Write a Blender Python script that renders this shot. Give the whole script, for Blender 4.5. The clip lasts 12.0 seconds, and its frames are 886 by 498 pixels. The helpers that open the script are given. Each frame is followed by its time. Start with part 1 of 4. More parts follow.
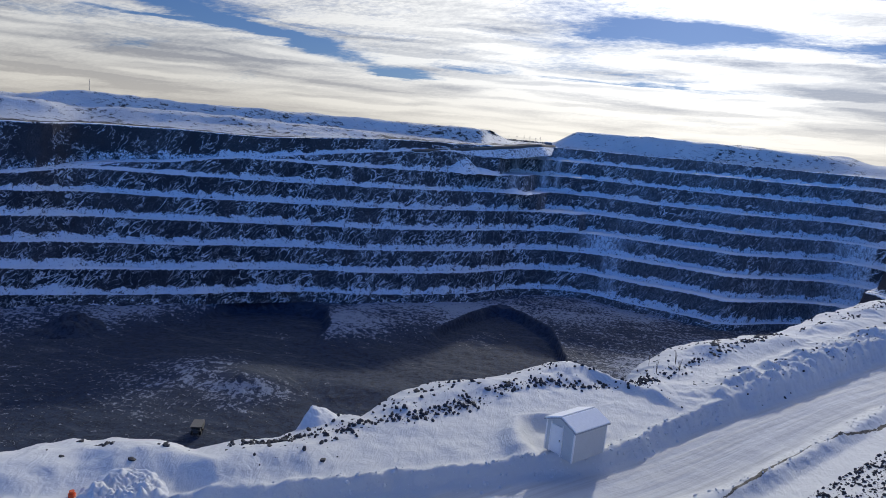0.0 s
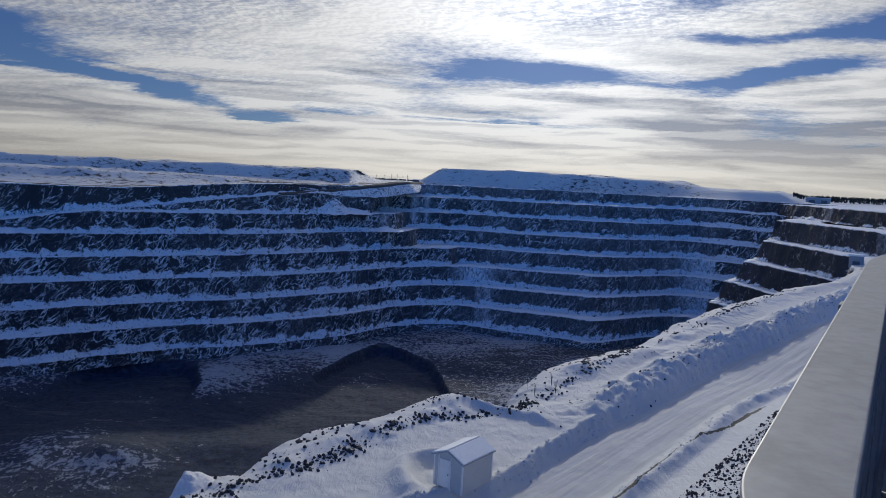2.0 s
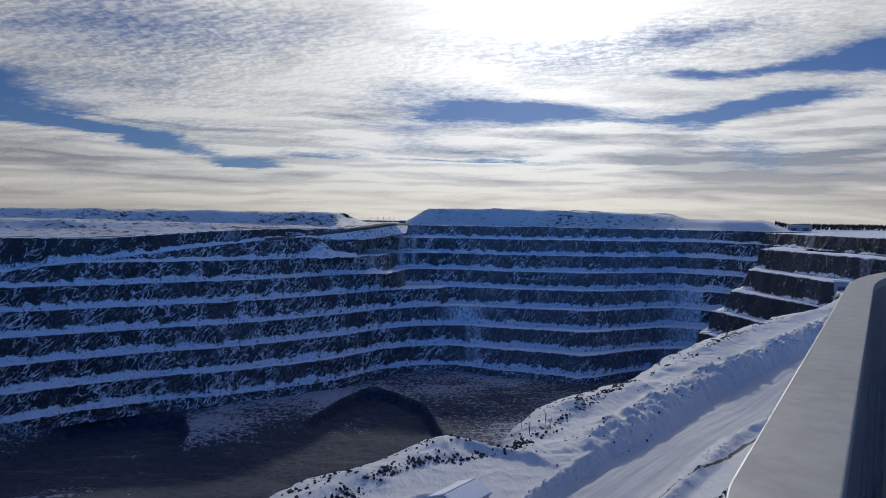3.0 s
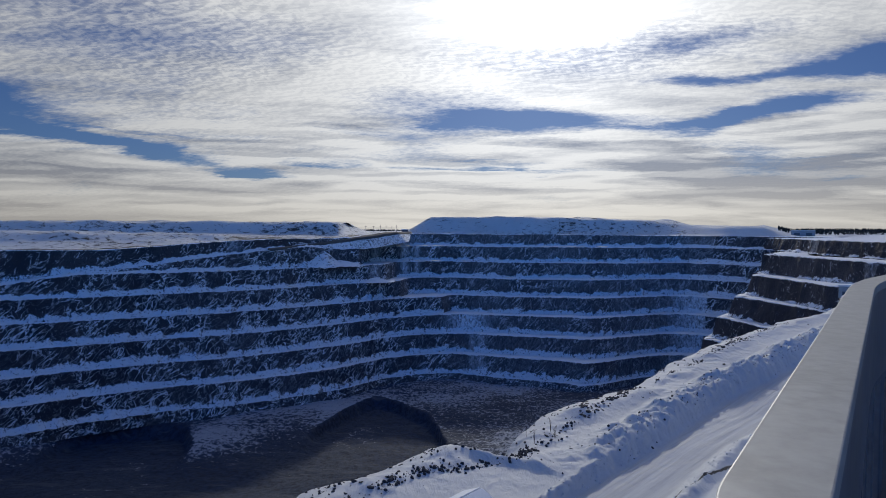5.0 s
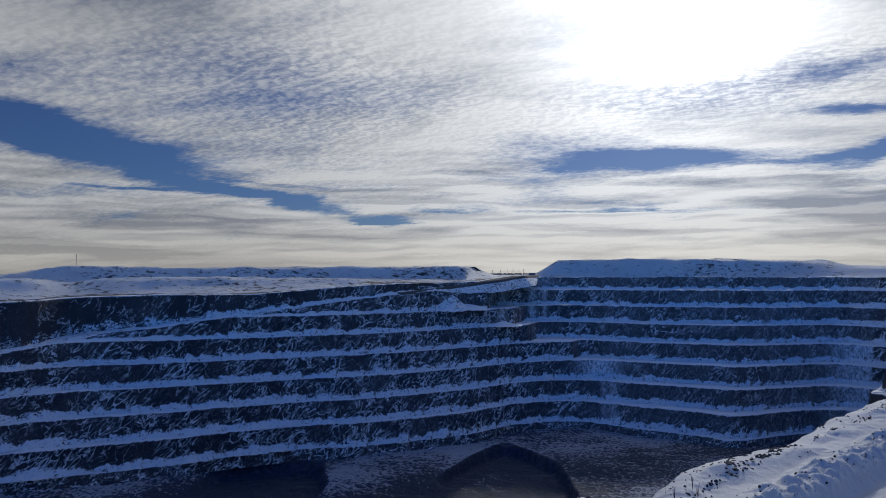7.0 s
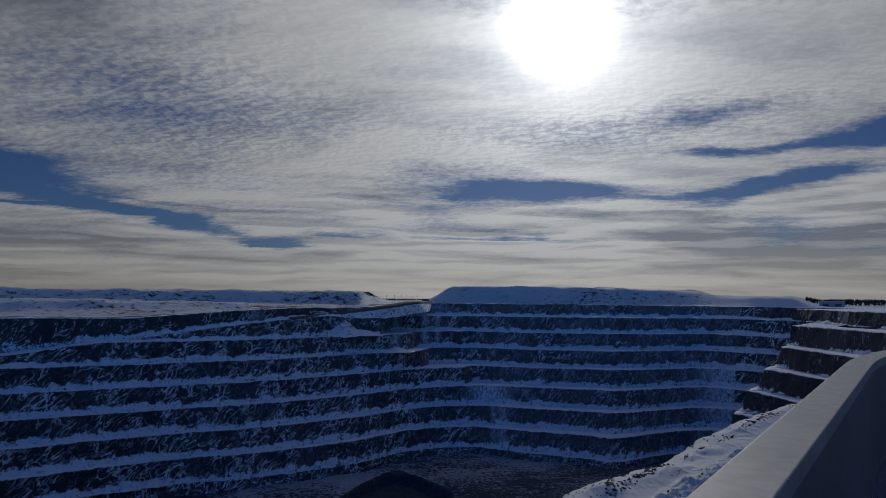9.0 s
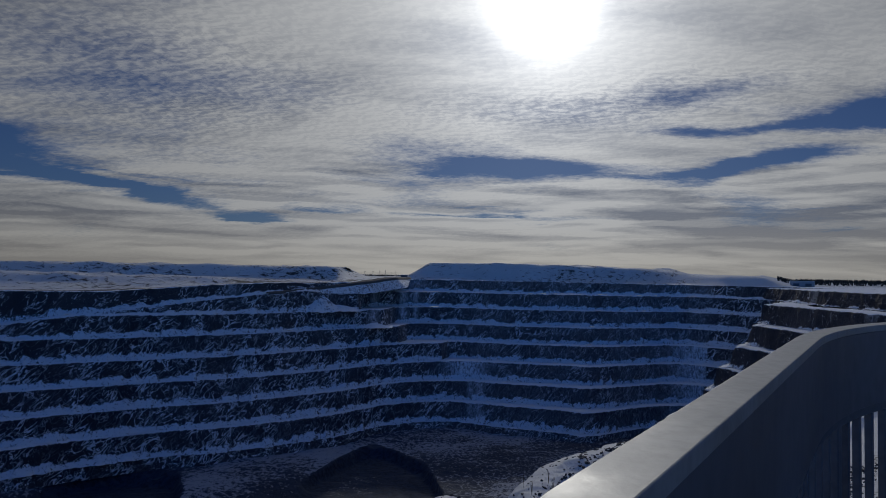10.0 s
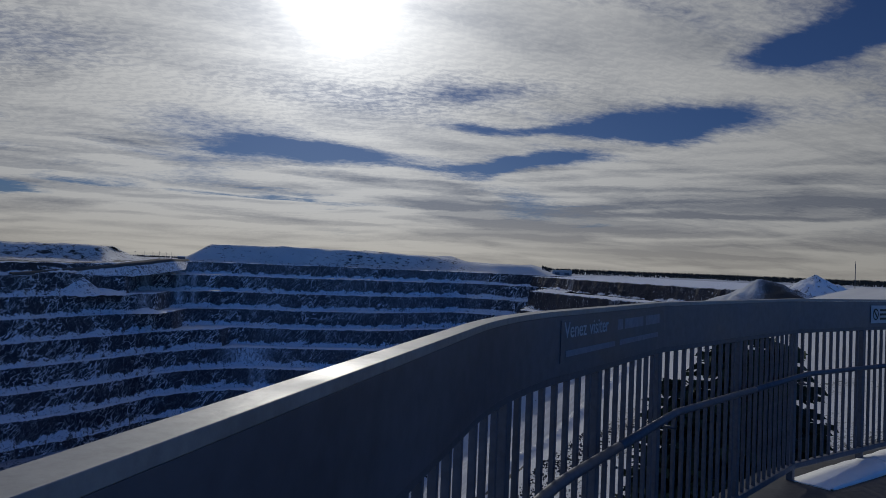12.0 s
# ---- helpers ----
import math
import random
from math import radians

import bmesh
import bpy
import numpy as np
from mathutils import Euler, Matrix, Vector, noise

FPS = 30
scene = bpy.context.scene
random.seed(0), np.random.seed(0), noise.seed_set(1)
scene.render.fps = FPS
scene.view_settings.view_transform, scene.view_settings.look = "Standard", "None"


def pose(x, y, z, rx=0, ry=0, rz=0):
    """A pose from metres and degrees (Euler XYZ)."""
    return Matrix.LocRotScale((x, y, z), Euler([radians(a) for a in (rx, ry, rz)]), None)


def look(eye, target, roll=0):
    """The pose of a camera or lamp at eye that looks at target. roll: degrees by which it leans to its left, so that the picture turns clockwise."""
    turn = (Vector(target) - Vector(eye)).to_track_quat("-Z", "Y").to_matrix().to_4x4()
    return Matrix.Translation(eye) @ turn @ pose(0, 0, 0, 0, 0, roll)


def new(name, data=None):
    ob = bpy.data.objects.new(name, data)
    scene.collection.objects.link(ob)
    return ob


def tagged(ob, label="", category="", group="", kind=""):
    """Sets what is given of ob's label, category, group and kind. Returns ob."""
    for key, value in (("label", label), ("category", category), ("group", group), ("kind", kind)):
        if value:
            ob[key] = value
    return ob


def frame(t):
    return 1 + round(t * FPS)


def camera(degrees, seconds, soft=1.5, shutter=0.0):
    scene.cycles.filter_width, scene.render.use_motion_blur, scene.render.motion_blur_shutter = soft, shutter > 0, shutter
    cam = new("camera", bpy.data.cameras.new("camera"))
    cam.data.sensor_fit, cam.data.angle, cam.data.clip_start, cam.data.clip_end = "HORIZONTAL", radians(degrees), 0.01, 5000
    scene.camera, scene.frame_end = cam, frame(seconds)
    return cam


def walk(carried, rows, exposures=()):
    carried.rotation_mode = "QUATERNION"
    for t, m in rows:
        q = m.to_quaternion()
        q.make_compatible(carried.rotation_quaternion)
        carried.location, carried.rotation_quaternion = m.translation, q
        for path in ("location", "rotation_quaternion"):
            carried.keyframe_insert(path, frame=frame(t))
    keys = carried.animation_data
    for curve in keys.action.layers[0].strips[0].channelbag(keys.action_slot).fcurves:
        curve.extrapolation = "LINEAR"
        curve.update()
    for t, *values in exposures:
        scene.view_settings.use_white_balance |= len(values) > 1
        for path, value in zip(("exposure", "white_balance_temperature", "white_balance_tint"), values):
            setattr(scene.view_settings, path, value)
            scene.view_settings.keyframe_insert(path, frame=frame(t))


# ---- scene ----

cam = camera(68.6, 12.0, soft=0.65)
EYE = 1.495
# seconds, x, y, z, yaw, pitch, roll
ROWS = [
    (0.0, -0.04, 0.04, 0.0, 12.33, -10.29, -5.16),
    (0.5, -0.01, 0.01, 0.0, 6.1, -6.9, -4.06),
    (1.0, -0.011, 0.0, 0.002, 2.62, -6.03, -3.38),
    (1.5, -0.011, 0.0, 0.002, 1.34, -6.0, -3.37),
    (2.0, -0.01, 0.0, 0, 0.79, -6.12, -2.73),
    (2.5, -0.008, 0.0, -0.004, 0.32, -4.32, -2.21),
    (3.0, -0.002, 0.0, -0.008, -0.42, -2.58, -0.87),
    (5.0, 0.006, 0.0, -0.012, -0.2, -1.84, -0.29),
    (5.5, 0.008, 0.0, -0.013, 0.0, -1.45, 0.0),
    (6.0, 0.008, 0.0, -0.012, 8.71, -0.62, 0.88),
    (6.5, 0.008, 0.0, -0.01, 12.77, 0.33, 1.51),
    (7.0, 0.01, 0.0, -0.008, 10.95, 2.01, 0.23),
    (7.5, 0.02, -0.01, -0.005, 6.95, 3.96, -0.27),
    (7.7, 0.03, -0.01, -0.004, 5.58, 4.52, 0.04),
    (9.3, 0.070, -0.036, -0.006, 0.71, 4.05, -1.33),
    (9.5, 0.074, -0.041, -0.007, 0.23, 3.38, -1.83),
    (10.0, 0.078, -0.078, -0.007, -0.26, 2.21, -1.04),
    (10.5, 0.148, -0.150, 0.003, 0.8, 2.8, 0.46),
    (11.0, 0.209, -0.170, 0.005, -4.49, 2.67, 1.47),
    (11.5, 0.240, -0.135, 0.005, -12.17, 2.69, 0.2),
    (12.0, 0.307, -0.133, 0.010, -18.78, 1.43, -2.29),
]
EXPOSURES = [(0.0, 0.78, 6380, 10), (0.5, 0.65, 6350, 10), (1.5, 0.36, 6350, 10), (5.5, 0.26, 6300, 10), (7.0, 0.15, 6200, 10), (9.3, -0.75, 6200, 10), (10.5, -0.66, 6250, 10), (12.0, -0.5, 6300, 10)]
walk(cam, [(t, pose(x, y, EYE + z, 90 + pitch, roll, yaw)) for t, x, y, z, yaw, pitch, roll in ROWS], EXPOSURES)

# ---------------------------------------------------------------- light
SUN_AZ, SUN_EL = 8.8, 23.2          # degrees right of +y, above the horizon


def toward(az, el):
    a, e = radians(az), radians(el)
    return Vector((math.sin(a) * math.cos(e), math.cos(a) * math.cos(e), math.sin(e)))


sun_data = bpy.data.lights.new("sun", "SUN")
sun_data.energy, sun_data.angle, sun_data.color = 1.0, radians(1.5), (1.0, 0.95, 0.86)
sun = new("sun", sun_data)
sun.matrix_world = look(toward(SUN_AZ, SUN_EL) * 50, (0, 0, 0))


class Nodes:
    """Small helper to write node trees as expressions."""

    def __init__(self, tree):
        self.tree = tree
        tree.nodes.clear()

    def add(self, kind, inputs=None, **props):
        n = self.tree.nodes.new(kind)
        for k, v in props.items():
            setattr(n, k, v)
        for k, v in (inputs or {}).items():
            if isinstance(v, bpy.types.NodeSocket):
                self.tree.links.new(v, n.inputs[k])
            else:
                n.inputs[k].default_value = v
        return n

    def math(self, op, a, b=0.0, c=0.0, clamp=False):
        return self.add("ShaderNodeMath", {0: a, 1: b, 2: c}, operation=op, use_clamp=clamp).outputs[0]

    def vec(self, op, a, b=(0, 0, 0)):
        n = self.add("ShaderNodeVectorMath", {0: a, 1: b}, operation=op)
        return n.outputs["Value"] if op in ("DOT_PRODUCT", "LENGTH") else n.outputs[0]

    def noise(self, at, scale, detail=4.0, rough=0.55, dist=0.0):
        return self.add("ShaderNodeTexNoise", {"Vector": at, "Scale": scale, "Detail": detail, "Roughness": rough, "Distortion": dist}).outputs["Fac"]

    def ramp(self, x, lo, hi, a=0.0, b=1.0):
        return self.add("ShaderNodeMapRange", {0: x, 1: lo, 2: hi, 3: a, 4: b}, interpolation_type="SMOOTHSTEP").outputs[0]

    def mix(self, f, a, b):
        n = self.add("ShaderNodeMix", {0: f}, data_type="RGBA")
        for sock, v in ((n.inputs[6], a), (n.inputs[7], b)):
            if isinstance(v, bpy.types.NodeSocket):
                self.tree.links.new(v, sock)
            else:
                sock.default_value = (*v[:3], 1.0)
        return n.outputs[2]

    def scaled(self, at, sx, sy, sz, turn=0.0):
        return self.add("ShaderNodeMapping", {0: at, 2: (0, 0, turn), 3: (sx, sy, sz)}).outputs[0]


world = bpy.data.worlds.new("sky")
scene.world = world
world.use_nodes = True
W = Nodes(world.node_tree)
way = W.vec("NORMALIZE", W.add("ShaderNodeTexCoord").outputs["Generated"])
nish = W.add("ShaderNodeTexSky", sky_type="NISHITA", sun_disc=False, sun_elevation=radians(SUN_EL), sun_rotation=radians(SUN_AZ))
nish.air_density, nish.dust_density, nish.ozone_density = 1.0, 0.3, 3.0
xyz = W.add("ShaderNodeSeparateXYZ", {0: way}).outputs
up = W.math("MAXIMUM", W.math("ADD", xyz[2], 0.17), 0.05)
plane = W.add("ShaderNodeCombineXYZ", {0: W.math("DIVIDE", xyz[0], up), 1: W.math("DIVIDE", xyz[1], up), 2: 0.0}).outputs[0]
az = W.math("MULTIPLY", W.math("ARCTAN2", xyz[0], xyz[1]), 57.2958)
el = W.math("MULTIPLY", W.math("ARCSINE", xyz[2]), 57.2958)
wander = W.noise(W.scaled(plane, 1.0, 1.6, 1.0, 0.2), 1.6, 4.0, 0.6)
az_w = W.math("ADD", az, W.math("MULTIPLY", W.math("SUBTRACT", wander, 0.5), 7.0))
el_w = W.math("ADD", el, W.math("MULTIPLY", W.math("SUBTRACT", W.noise(W.scaled(plane, 1.0, 1.6, 1.0, 1.2), 2.2, 5.0, 0.6), 0.5), 2.2))


def gap(a0, e0, wa, we, lean, power):
    """An opening or a thickening in the cloud round a bearing and a height."""
    a, e = W.math("SUBTRACT", az_w, a0), W.math("SUBTRACT", el_w, e0)
    e = W.math("SUBTRACT", e, W.math("MULTIPLY", a, lean))
    q = W.math("ADD", W.math("POWER", W.math("ABSOLUTE", W.math("DIVIDE", a, wa)), 2.0), W.math("POWER", W.math("ABSOLUTE", W.math("DIVIDE", e, we)), 2.0))
    return W.math("MULTIPLY", W.math("EXPONENT", W.math("MULTIPLY", q, -1.0)), power)


broad = W.noise(W.scaled(plane, 0.7, 1.3, 1.0, 0.3), 1.2, 5.0, 0.52, 0.4)
ripple = W.noise(W.scaled(plane, 1.0, 1.5, 1.0, 0.5), 21.0, 4.0, 0.65, 0.3)
mackerel = W.math("ADD", gap(-23.5, 15, 12, 4.6, 0.0, 0.22), gap(14, 14.5, 16, 2.2, 0.05, 0.16))
# long lens-shaped layers low over the horizon
low = W.ramp(el, 11.0, 5.0)
el_soft = W.math("ADD", W.math("MULTIPLY", el_w, 0.3), W.math("MULTIPLY", el, 0.7))
layer_at = W.add("ShaderNodeCombineXYZ", {0: W.math("MULTIPLY", az, 0.055), 1: W.math("MULTIPLY", el_soft, 0.75), 2: 0.0}).outputs[0]
layers = W.noise(layer_at, 1.0, 3.0, 0.45, 0.35)
slits = W.noise(W.vec("ADD", layer_at, (7.3, 2.1, 4.0)), 1.15, 4.0, 0.5, 0.4)
cover = W.math("ADD", W.math("MULTIPLY", broad, 0.62), 0.06)
cover = W.math("ADD", cover, W.math("MULTIPLY", W.math("SUBTRACT", ripple, 0.5), W.math("ADD", mackerel, 0.13)))
opening = 0.0
for g in ((5.2, 9.4, 6.3, 0.75, 0.0, 0.30), (-23.5, 14.8, 8.5, 3.4, 0.0, 0.13), (-40, 10.0, 8, 1.1, -0.17, 0.34), (-49, 11.8, 8, 1.4, -0.15, 0.3), (-27.5, 6.6, 8.5, 0.5, -0.14, 0.28), (-17, 4.6, 4, 0.4, -0.1, 0.2),
          (-13, 2.8, 5, 0.35, 0.0, 0.16), (-11.2, 5.5, 4, 0.3, 0.0, 0.12), (7.5, 5.5, 4, 0.28, 0.0, 0.14), (36.5, 12.3, 6.3, 1.2, 0.07, 0.33), (24, 11.9, 6, 0.5, -0.02, 0.2), (25, 9.2, 5, 0.6, 0.13, 0.27),
          (21.5, 15.3, 6.5, 0.8, 0.03, 0.15), (48.5, 17.6, 5.5, 1.2, 0.15, 0.26), (57, 20.5, 6, 2.0, 0.2, 0.28), (47, 8.2, 13, 2.4, 0.1, -0.35), (10, 19, 14, 3.0, 0.0, -0.12)):
    opening = W.math("ADD", opening, gap(*g))
# the sky is clear behind the lookout
opening = W.math("ADD", opening, W.ramp(xyz[1], 0.45, -0.1, 0.0, 0.5))
cover = W.math("ADD", W.math("SUBTRACT", cover, opening), W.ramp(el, 0.0, 8.0, 0.12, 0.0))
cover = W.math("SUBTRACT", cover, W.math("MULTIPLY", W.ramp(slits, 0.58, 0.72, 0.0, 0.15), W.math("MULTIPLY", low, W.ramp(el, 2.5, 5.0))))
thin = W.math("MULTIPLY", mackerel, 0.55)
cloud = W.ramp(cover, W.math("SUBTRACT", 0.215, thin), W.math("ADD", 0.375, thin))
bands = W.noise(W.scaled(plane, 0.6, 1.4, 1.0, 0.15), 2.0, 6.0, 0.55, 0.4)
dull = W.math("ADD", W.math("MULTIPLY", W.ramp(bands, 0.42, 0.70), 0.55), W.math("MULTIPLY", W.ramp(ripple, 0.4, 0.7, 0.25, 0.0), W.math("ADD", mackerel, 0.4)))
dull = W.math("ADD", dull, W.math("MULTIPLY", W.ramp(layers, 0.42, 0.63, -0.2, 0.6), low))
for g in ((25, 4.9, 11, 0.9, -0.05, 1.0), (22, 3.2, 11, 0.4, 0.0, 0.4), (-30, 5.6, 6, 0.5, -0.1, 0.3), (46, 5.2, 14, 2.2, 0.05, 0.42), (-40, 3.6, 11, 1.6, 0.0, 0.3), (-4, 7.6, 10, 0.6, 0.05, 0.2), (-36, 21, 13, 3.5, 0.0, 0.5), (36, 20, 12, 3.0, 0.1, 0.35),
          (32, 1.2, 22, 2.0, 0.0, 0.3), (-34, 1.2, 20, 1.6, 0.0, 0.2), (-2, 4.5, 19, 4.0, 0.0, -0.3)):
    dull = W.math("ADD", dull, gap(*g), clamp=True)
below = W.noise(W.vec("ADD", layer_at, (0.0, 0.24, 0.0)), 1.0, 3.0, 0.45, 0.35)
under = W.math("MULTIPLY", W.ramp(W.math("SUBTRACT", below, layers), -0.10, 0.12, -0.35, 0.5), W.ramp(el, 13.0, 6.0))
dull = W.math("ADD", dull, under, clamp=True)
ripple_off = W.noise(W.vec("ADD", W.scaled(plane, 1.0, 1.5, 1.0, 0.5), (0.004, 0.016, 0.0)), 21.0, 4.0, 0.65, 0.3)
dull = W.math("ADD", dull, W.math("MULTIPLY", W.ramp(W.math("SUBTRACT", ripple_off, ripple), -0.1, 0.1, -0.3, 0.3), W.math("ADD", 0.12, W.math("MULTIPLY", mackerel, 2.6))), clamp=True)
close = W.vec("DOT_PRODUCT", way, tuple(toward(SUN_AZ, SUN_EL)))
glow_wide = W.math("POWER", W.math("MAXIMUM", close, 0.0), 7.0)
glow_near = W.math("POWER", W.math("MAXIMUM", close, 0.0), 70.0)
glow_core = W.math("POWER", W.math("MAXIMUM", close, 0.0), 800.0)
white = W.mix(dull, (0.90, 0.90, 0.89), (0.34, 0.37, 0.44))
white = W.mix(W.ramp(el, 0.0, 6.0, 0.5, 0.0), white, (0.93, 0.84, 0.68))
bright = W.math("ADD", 0.42, W.math("MULTIPLY", glow_wide, 0.45))
bright = W.math("ADD", bright, W.math("MULTIPLY", glow_near, 1.1))
cloud_col = W.vec("SCALE", white)
W.tree.links.new(bright, cloud_col.node.inputs["Scale"])
tint = W.mix(W.ramp(xyz[1], 0.5, -0.2), (0.0135, 0.0185, 0.031), (0.026, 0.054, 0.106))
blue = W.vec("MULTIPLY", nish.outputs[0], tint)
seen = W.mix(cloud, blue, cloud_col)
core = W.add("ShaderNodeVectorMath", {0: (6.0, 5.8, 5.4)}, operation="SCALE")
W.tree.links.new(glow_core, core.inputs["Scale"])
total = W.vec("ADD", seen, core.outputs[0])
back = W.add("ShaderNodeBackground", {0: total, 1: 1.0})
W.add("ShaderNodeOutputWorld", {0: back.outputs[0]})


# ---------------------------------------------------------------- materials
def material(name):
    m = bpy.data.materials.new(name)
    m.use_nodes = True
    return m, Nodes(m.node_tree)


def finish(k, colour, rough, height=None, strength=0.3, distance=0.1, metallic=0.0, spec=0.3):
    bsdf = k.add("ShaderNodeBsdfPrincipled", {"Base Color": colour if isinstance(colour, bpy.types.NodeSocket) else (*colour, 1.0), "Roughness": rough, "Metallic": metallic, "Specular IOR Level": spec})
    if height is not None:
        bump = k.add("ShaderNodeBump", {"Height": height, "Strength": strength, "Distance": distance})
        k.tree.links.new(bump.outputs[0], bsdf.inputs["Normal"])
    k.add("ShaderNodeOutputMaterial", {0: bsdf.outputs[0]})


SNOW = (0.88, 0.90, 0.92)


def simple(name, colour, rough, metallic=0.0, grain=30.0, vary=0.25, bump=0.15, distance=0.004, spec=0.4):
    m, k = material(name)
    at = k.add("ShaderNodeTexCoord").outputs["Object"]
    fine, broad_ = k.noise(at, grain), k.noise(at, grain * 0.12, 3.0)
    f = k.math("ADD", k.math("MULTIPLY", fine, 0.5), k.math("MULTIPLY", broad_, 0.5))
    dark = tuple(c * (1 - vary) for c in colour)
    light = tuple(min(1.0, c * (1 + vary)) for c in colour)
    finish(k, k.mix(k.ramp(f, 0.3, 0.7), dark, light), k.ramp(broad_, 0.3, 0.7, rough * 0.85, min(1.0, rough * 1.15)), fine, bump, distance, metallic, spec)
    return m


def pit_rock():
    """Blasted rock with snow lying in every crack and on each ledge."""
    m, k = material("snowy_rock")
    geo = k.add("ShaderNodeNewGeometry").outputs
    at, up_ = geo["Position"], k.add("ShaderNodeSeparateXYZ", {0: geo["Normal"]}).outputs[2]
    dust = k.add("ShaderNodeAttribute", attribute_name="dust").outputs["Fac"]
    lean = k.add("ShaderNodeMapping", {0: at, 2: (0.0, -0.75, 0.0)}).outputs[0]
    veins = k.noise(k.add("ShaderNodeMapping", {0: lean, 3: (1.5, 1.0, 0.45)}).outputs[0], 0.125, 3.0, 0.55, 0.5)
    lean2 = k.add("ShaderNodeMapping", {0: at, 2: (0.0, 0.5, 0.0)}).outputs[0]
    cross = k.noise(k.add("ShaderNodeMapping", {0: lean2, 3: (1.5, 1.0, 0.5)}).outputs[0], 0.12, 4.0, 0.58, 0.6)
    vein = k.ramp(k.math("ABSOLUTE", k.math("SUBTRACT", veins, 0.5)), 0.010, 0.036, 1.0, 0.0)
    vein = k.math("MAXIMUM", vein, k.ramp(k.math("ABSOLUTE", k.math("SUBTRACT", cross, 0.48)), 0.003, 0.018, 0.45, 0.0))
    patch = k.noise(k.scaled(at, 1.0, 1.0, 0.7), 0.05, 4.0, 0.6)
    speck = k.noise(k.scaled(at, 1.0, 1.0, 0.5), 0.45, 6.0, 0.75, 0.6)
    vein = k.math("MULTIPLY", vein, k.ramp(dust, 0.04, 0.15, 1.0, 0.4))
    hold = k.math("ADD", k.math("MULTIPLY", vein, k.ramp(patch, 0.40, 0.60, 0.12, 1.0)), k.math("MULTIPLY", k.ramp(speck, 0.58, 0.68), 0.4))
    bare = k.add("ShaderNodeAttribute", attribute_name="bare").outputs["Fac"]
    hold = k.math("ADD", k.math("MULTIPLY", hold, 0.9), k.math("MULTIPLY", dust, k.ramp(speck, 0.3, 0.65)))
    flat = k.ramp(k.math("ADD", up_, k.math("MULTIPLY", k.math("SUBTRACT", speck, 0.5), 1.9)), 0.55, 0.72)
    snow = k.math("MAXIMUM", flat, k.math("MULTIPLY", hold, 1.0), clamp=True)
    snow = k.math("SUBTRACT", snow, bare, clamp=True)
    tone = k.noise(at, 0.02, 4.0, 0.6)
    rock = k.mix(k.ramp(tone, 0.35, 0.65), (0.042, 0.042, 0.05), (0.092, 0.085, 0.088))
    rock = k.mix(k.ramp(k.noise(at, 0.9, 4.0), 0.4, 0.7), rock, (0.04, 0.038, 0.044))
    finish(k, k.mix(snow, rock, SNOW), 0.85, k.math("ADD", speck, k.math("MULTIPLY", veins, 2.0)), 0.5, 1.2)
    return m


def ground_snow():
    """Snow cover with bare gravel showing where the attribute 'bare' lets it."""
    m, k = material("snow_ground")
    geo = k.add("ShaderNodeNewGeometry").outputs
    at = geo["Position"]
    up_ = k.add("ShaderNodeSeparateXYZ", {0: geo["Normal"]}).outputs[2]
    bare = k.add("ShaderNodeAttribute", attribute_name="bare").outputs["Fac"]
    fine, mid, big = k.noise(at, 3.2, 6.0, 0.65), k.noise(at, 0.55, 5.0, 0.6), k.noise(at, 0.02, 5.0, 0.6)
    edge = k.math("ADD", bare, k.math("MULTIPLY", k.math("SUBTRACT", fine, 0.5), 1.5))
    far_ = k.add("ShaderNodeAttribute", attribute_name="distant").outputs["Fac"]
    streak = k.noise(k.scaled(at, 1.0, 1.0, 2.0), 0.11, 6.0, 0.72, 0.5)
    edge = k.math("ADD", edge, k.math("MULTIPLY", k.math("MULTIPLY", k.math("SUBTRACT", streak, 0.45), 3.4), far_))
    mask = k.ramp(edge, 0.42, 0.62)
    steep = k.ramp(k.math("ADD", up_, k.math("MULTIPLY", k.math("SUBTRACT", mid, 0.5), 0.5)), 0.12, 0.3, 1.0, 0.0)
    mask = k.math("MAXIMUM", mask, steep)
    lane_ = k.add("ShaderNodeAttribute", attribute_name="road").outputs["Fac"]
    along_ = k.add("ShaderNodeMapping", {0: at, 2: (0, 0, -0.836)}).outputs[0]
    lanes = k.noise(k.add("ShaderNodeMapping", {0: along_, 3: (0.03, 1.0, 0.0)}).outputs[0], 2.0, 5.0, 0.7)
    drifted = k.noise(k.scaled(at, 1.0, 0.45, 1.0, 0.5), 1.1, 6.0, 0.62, 0.5)
    gravel = k.mix(k.ramp(k.noise(at, 5.0, 4.0), 0.35, 0.7), (0.02, 0.02, 0.022), (0.09, 0.085, 0.08))
    snow = k.mix(k.ramp(big, 0.3, 0.7), (0.60, 0.61, 0.61), (0.69, 0.70, 0.70))
    worn = k.math("MULTIPLY", k.ramp(lanes, 0.35, 0.65), lane_)
    snow = k.mix(k.math("MULTIPLY", worn, 0.55), snow, (0.42, 0.42, 0.42))
    relief = k.math("ADD", k.math("MULTIPLY", drifted, k.math("MULTIPLY_ADD", lane_, -1.3, 1.6)), k.math("MULTIPLY", k.math("MULTIPLY", lanes, lane_), 1.0))
    finish(k, k.mix(mask, snow, gravel), 0.75, k.math("ADD", k.math("ADD", k.math("ADD", k.math("MULTIPLY", fine, 0.2), mid), relief), k.math("MULTIPLY", k.math("MULTIPLY", streak, far_), 14.0)), 0.45, 0.25)
    return m


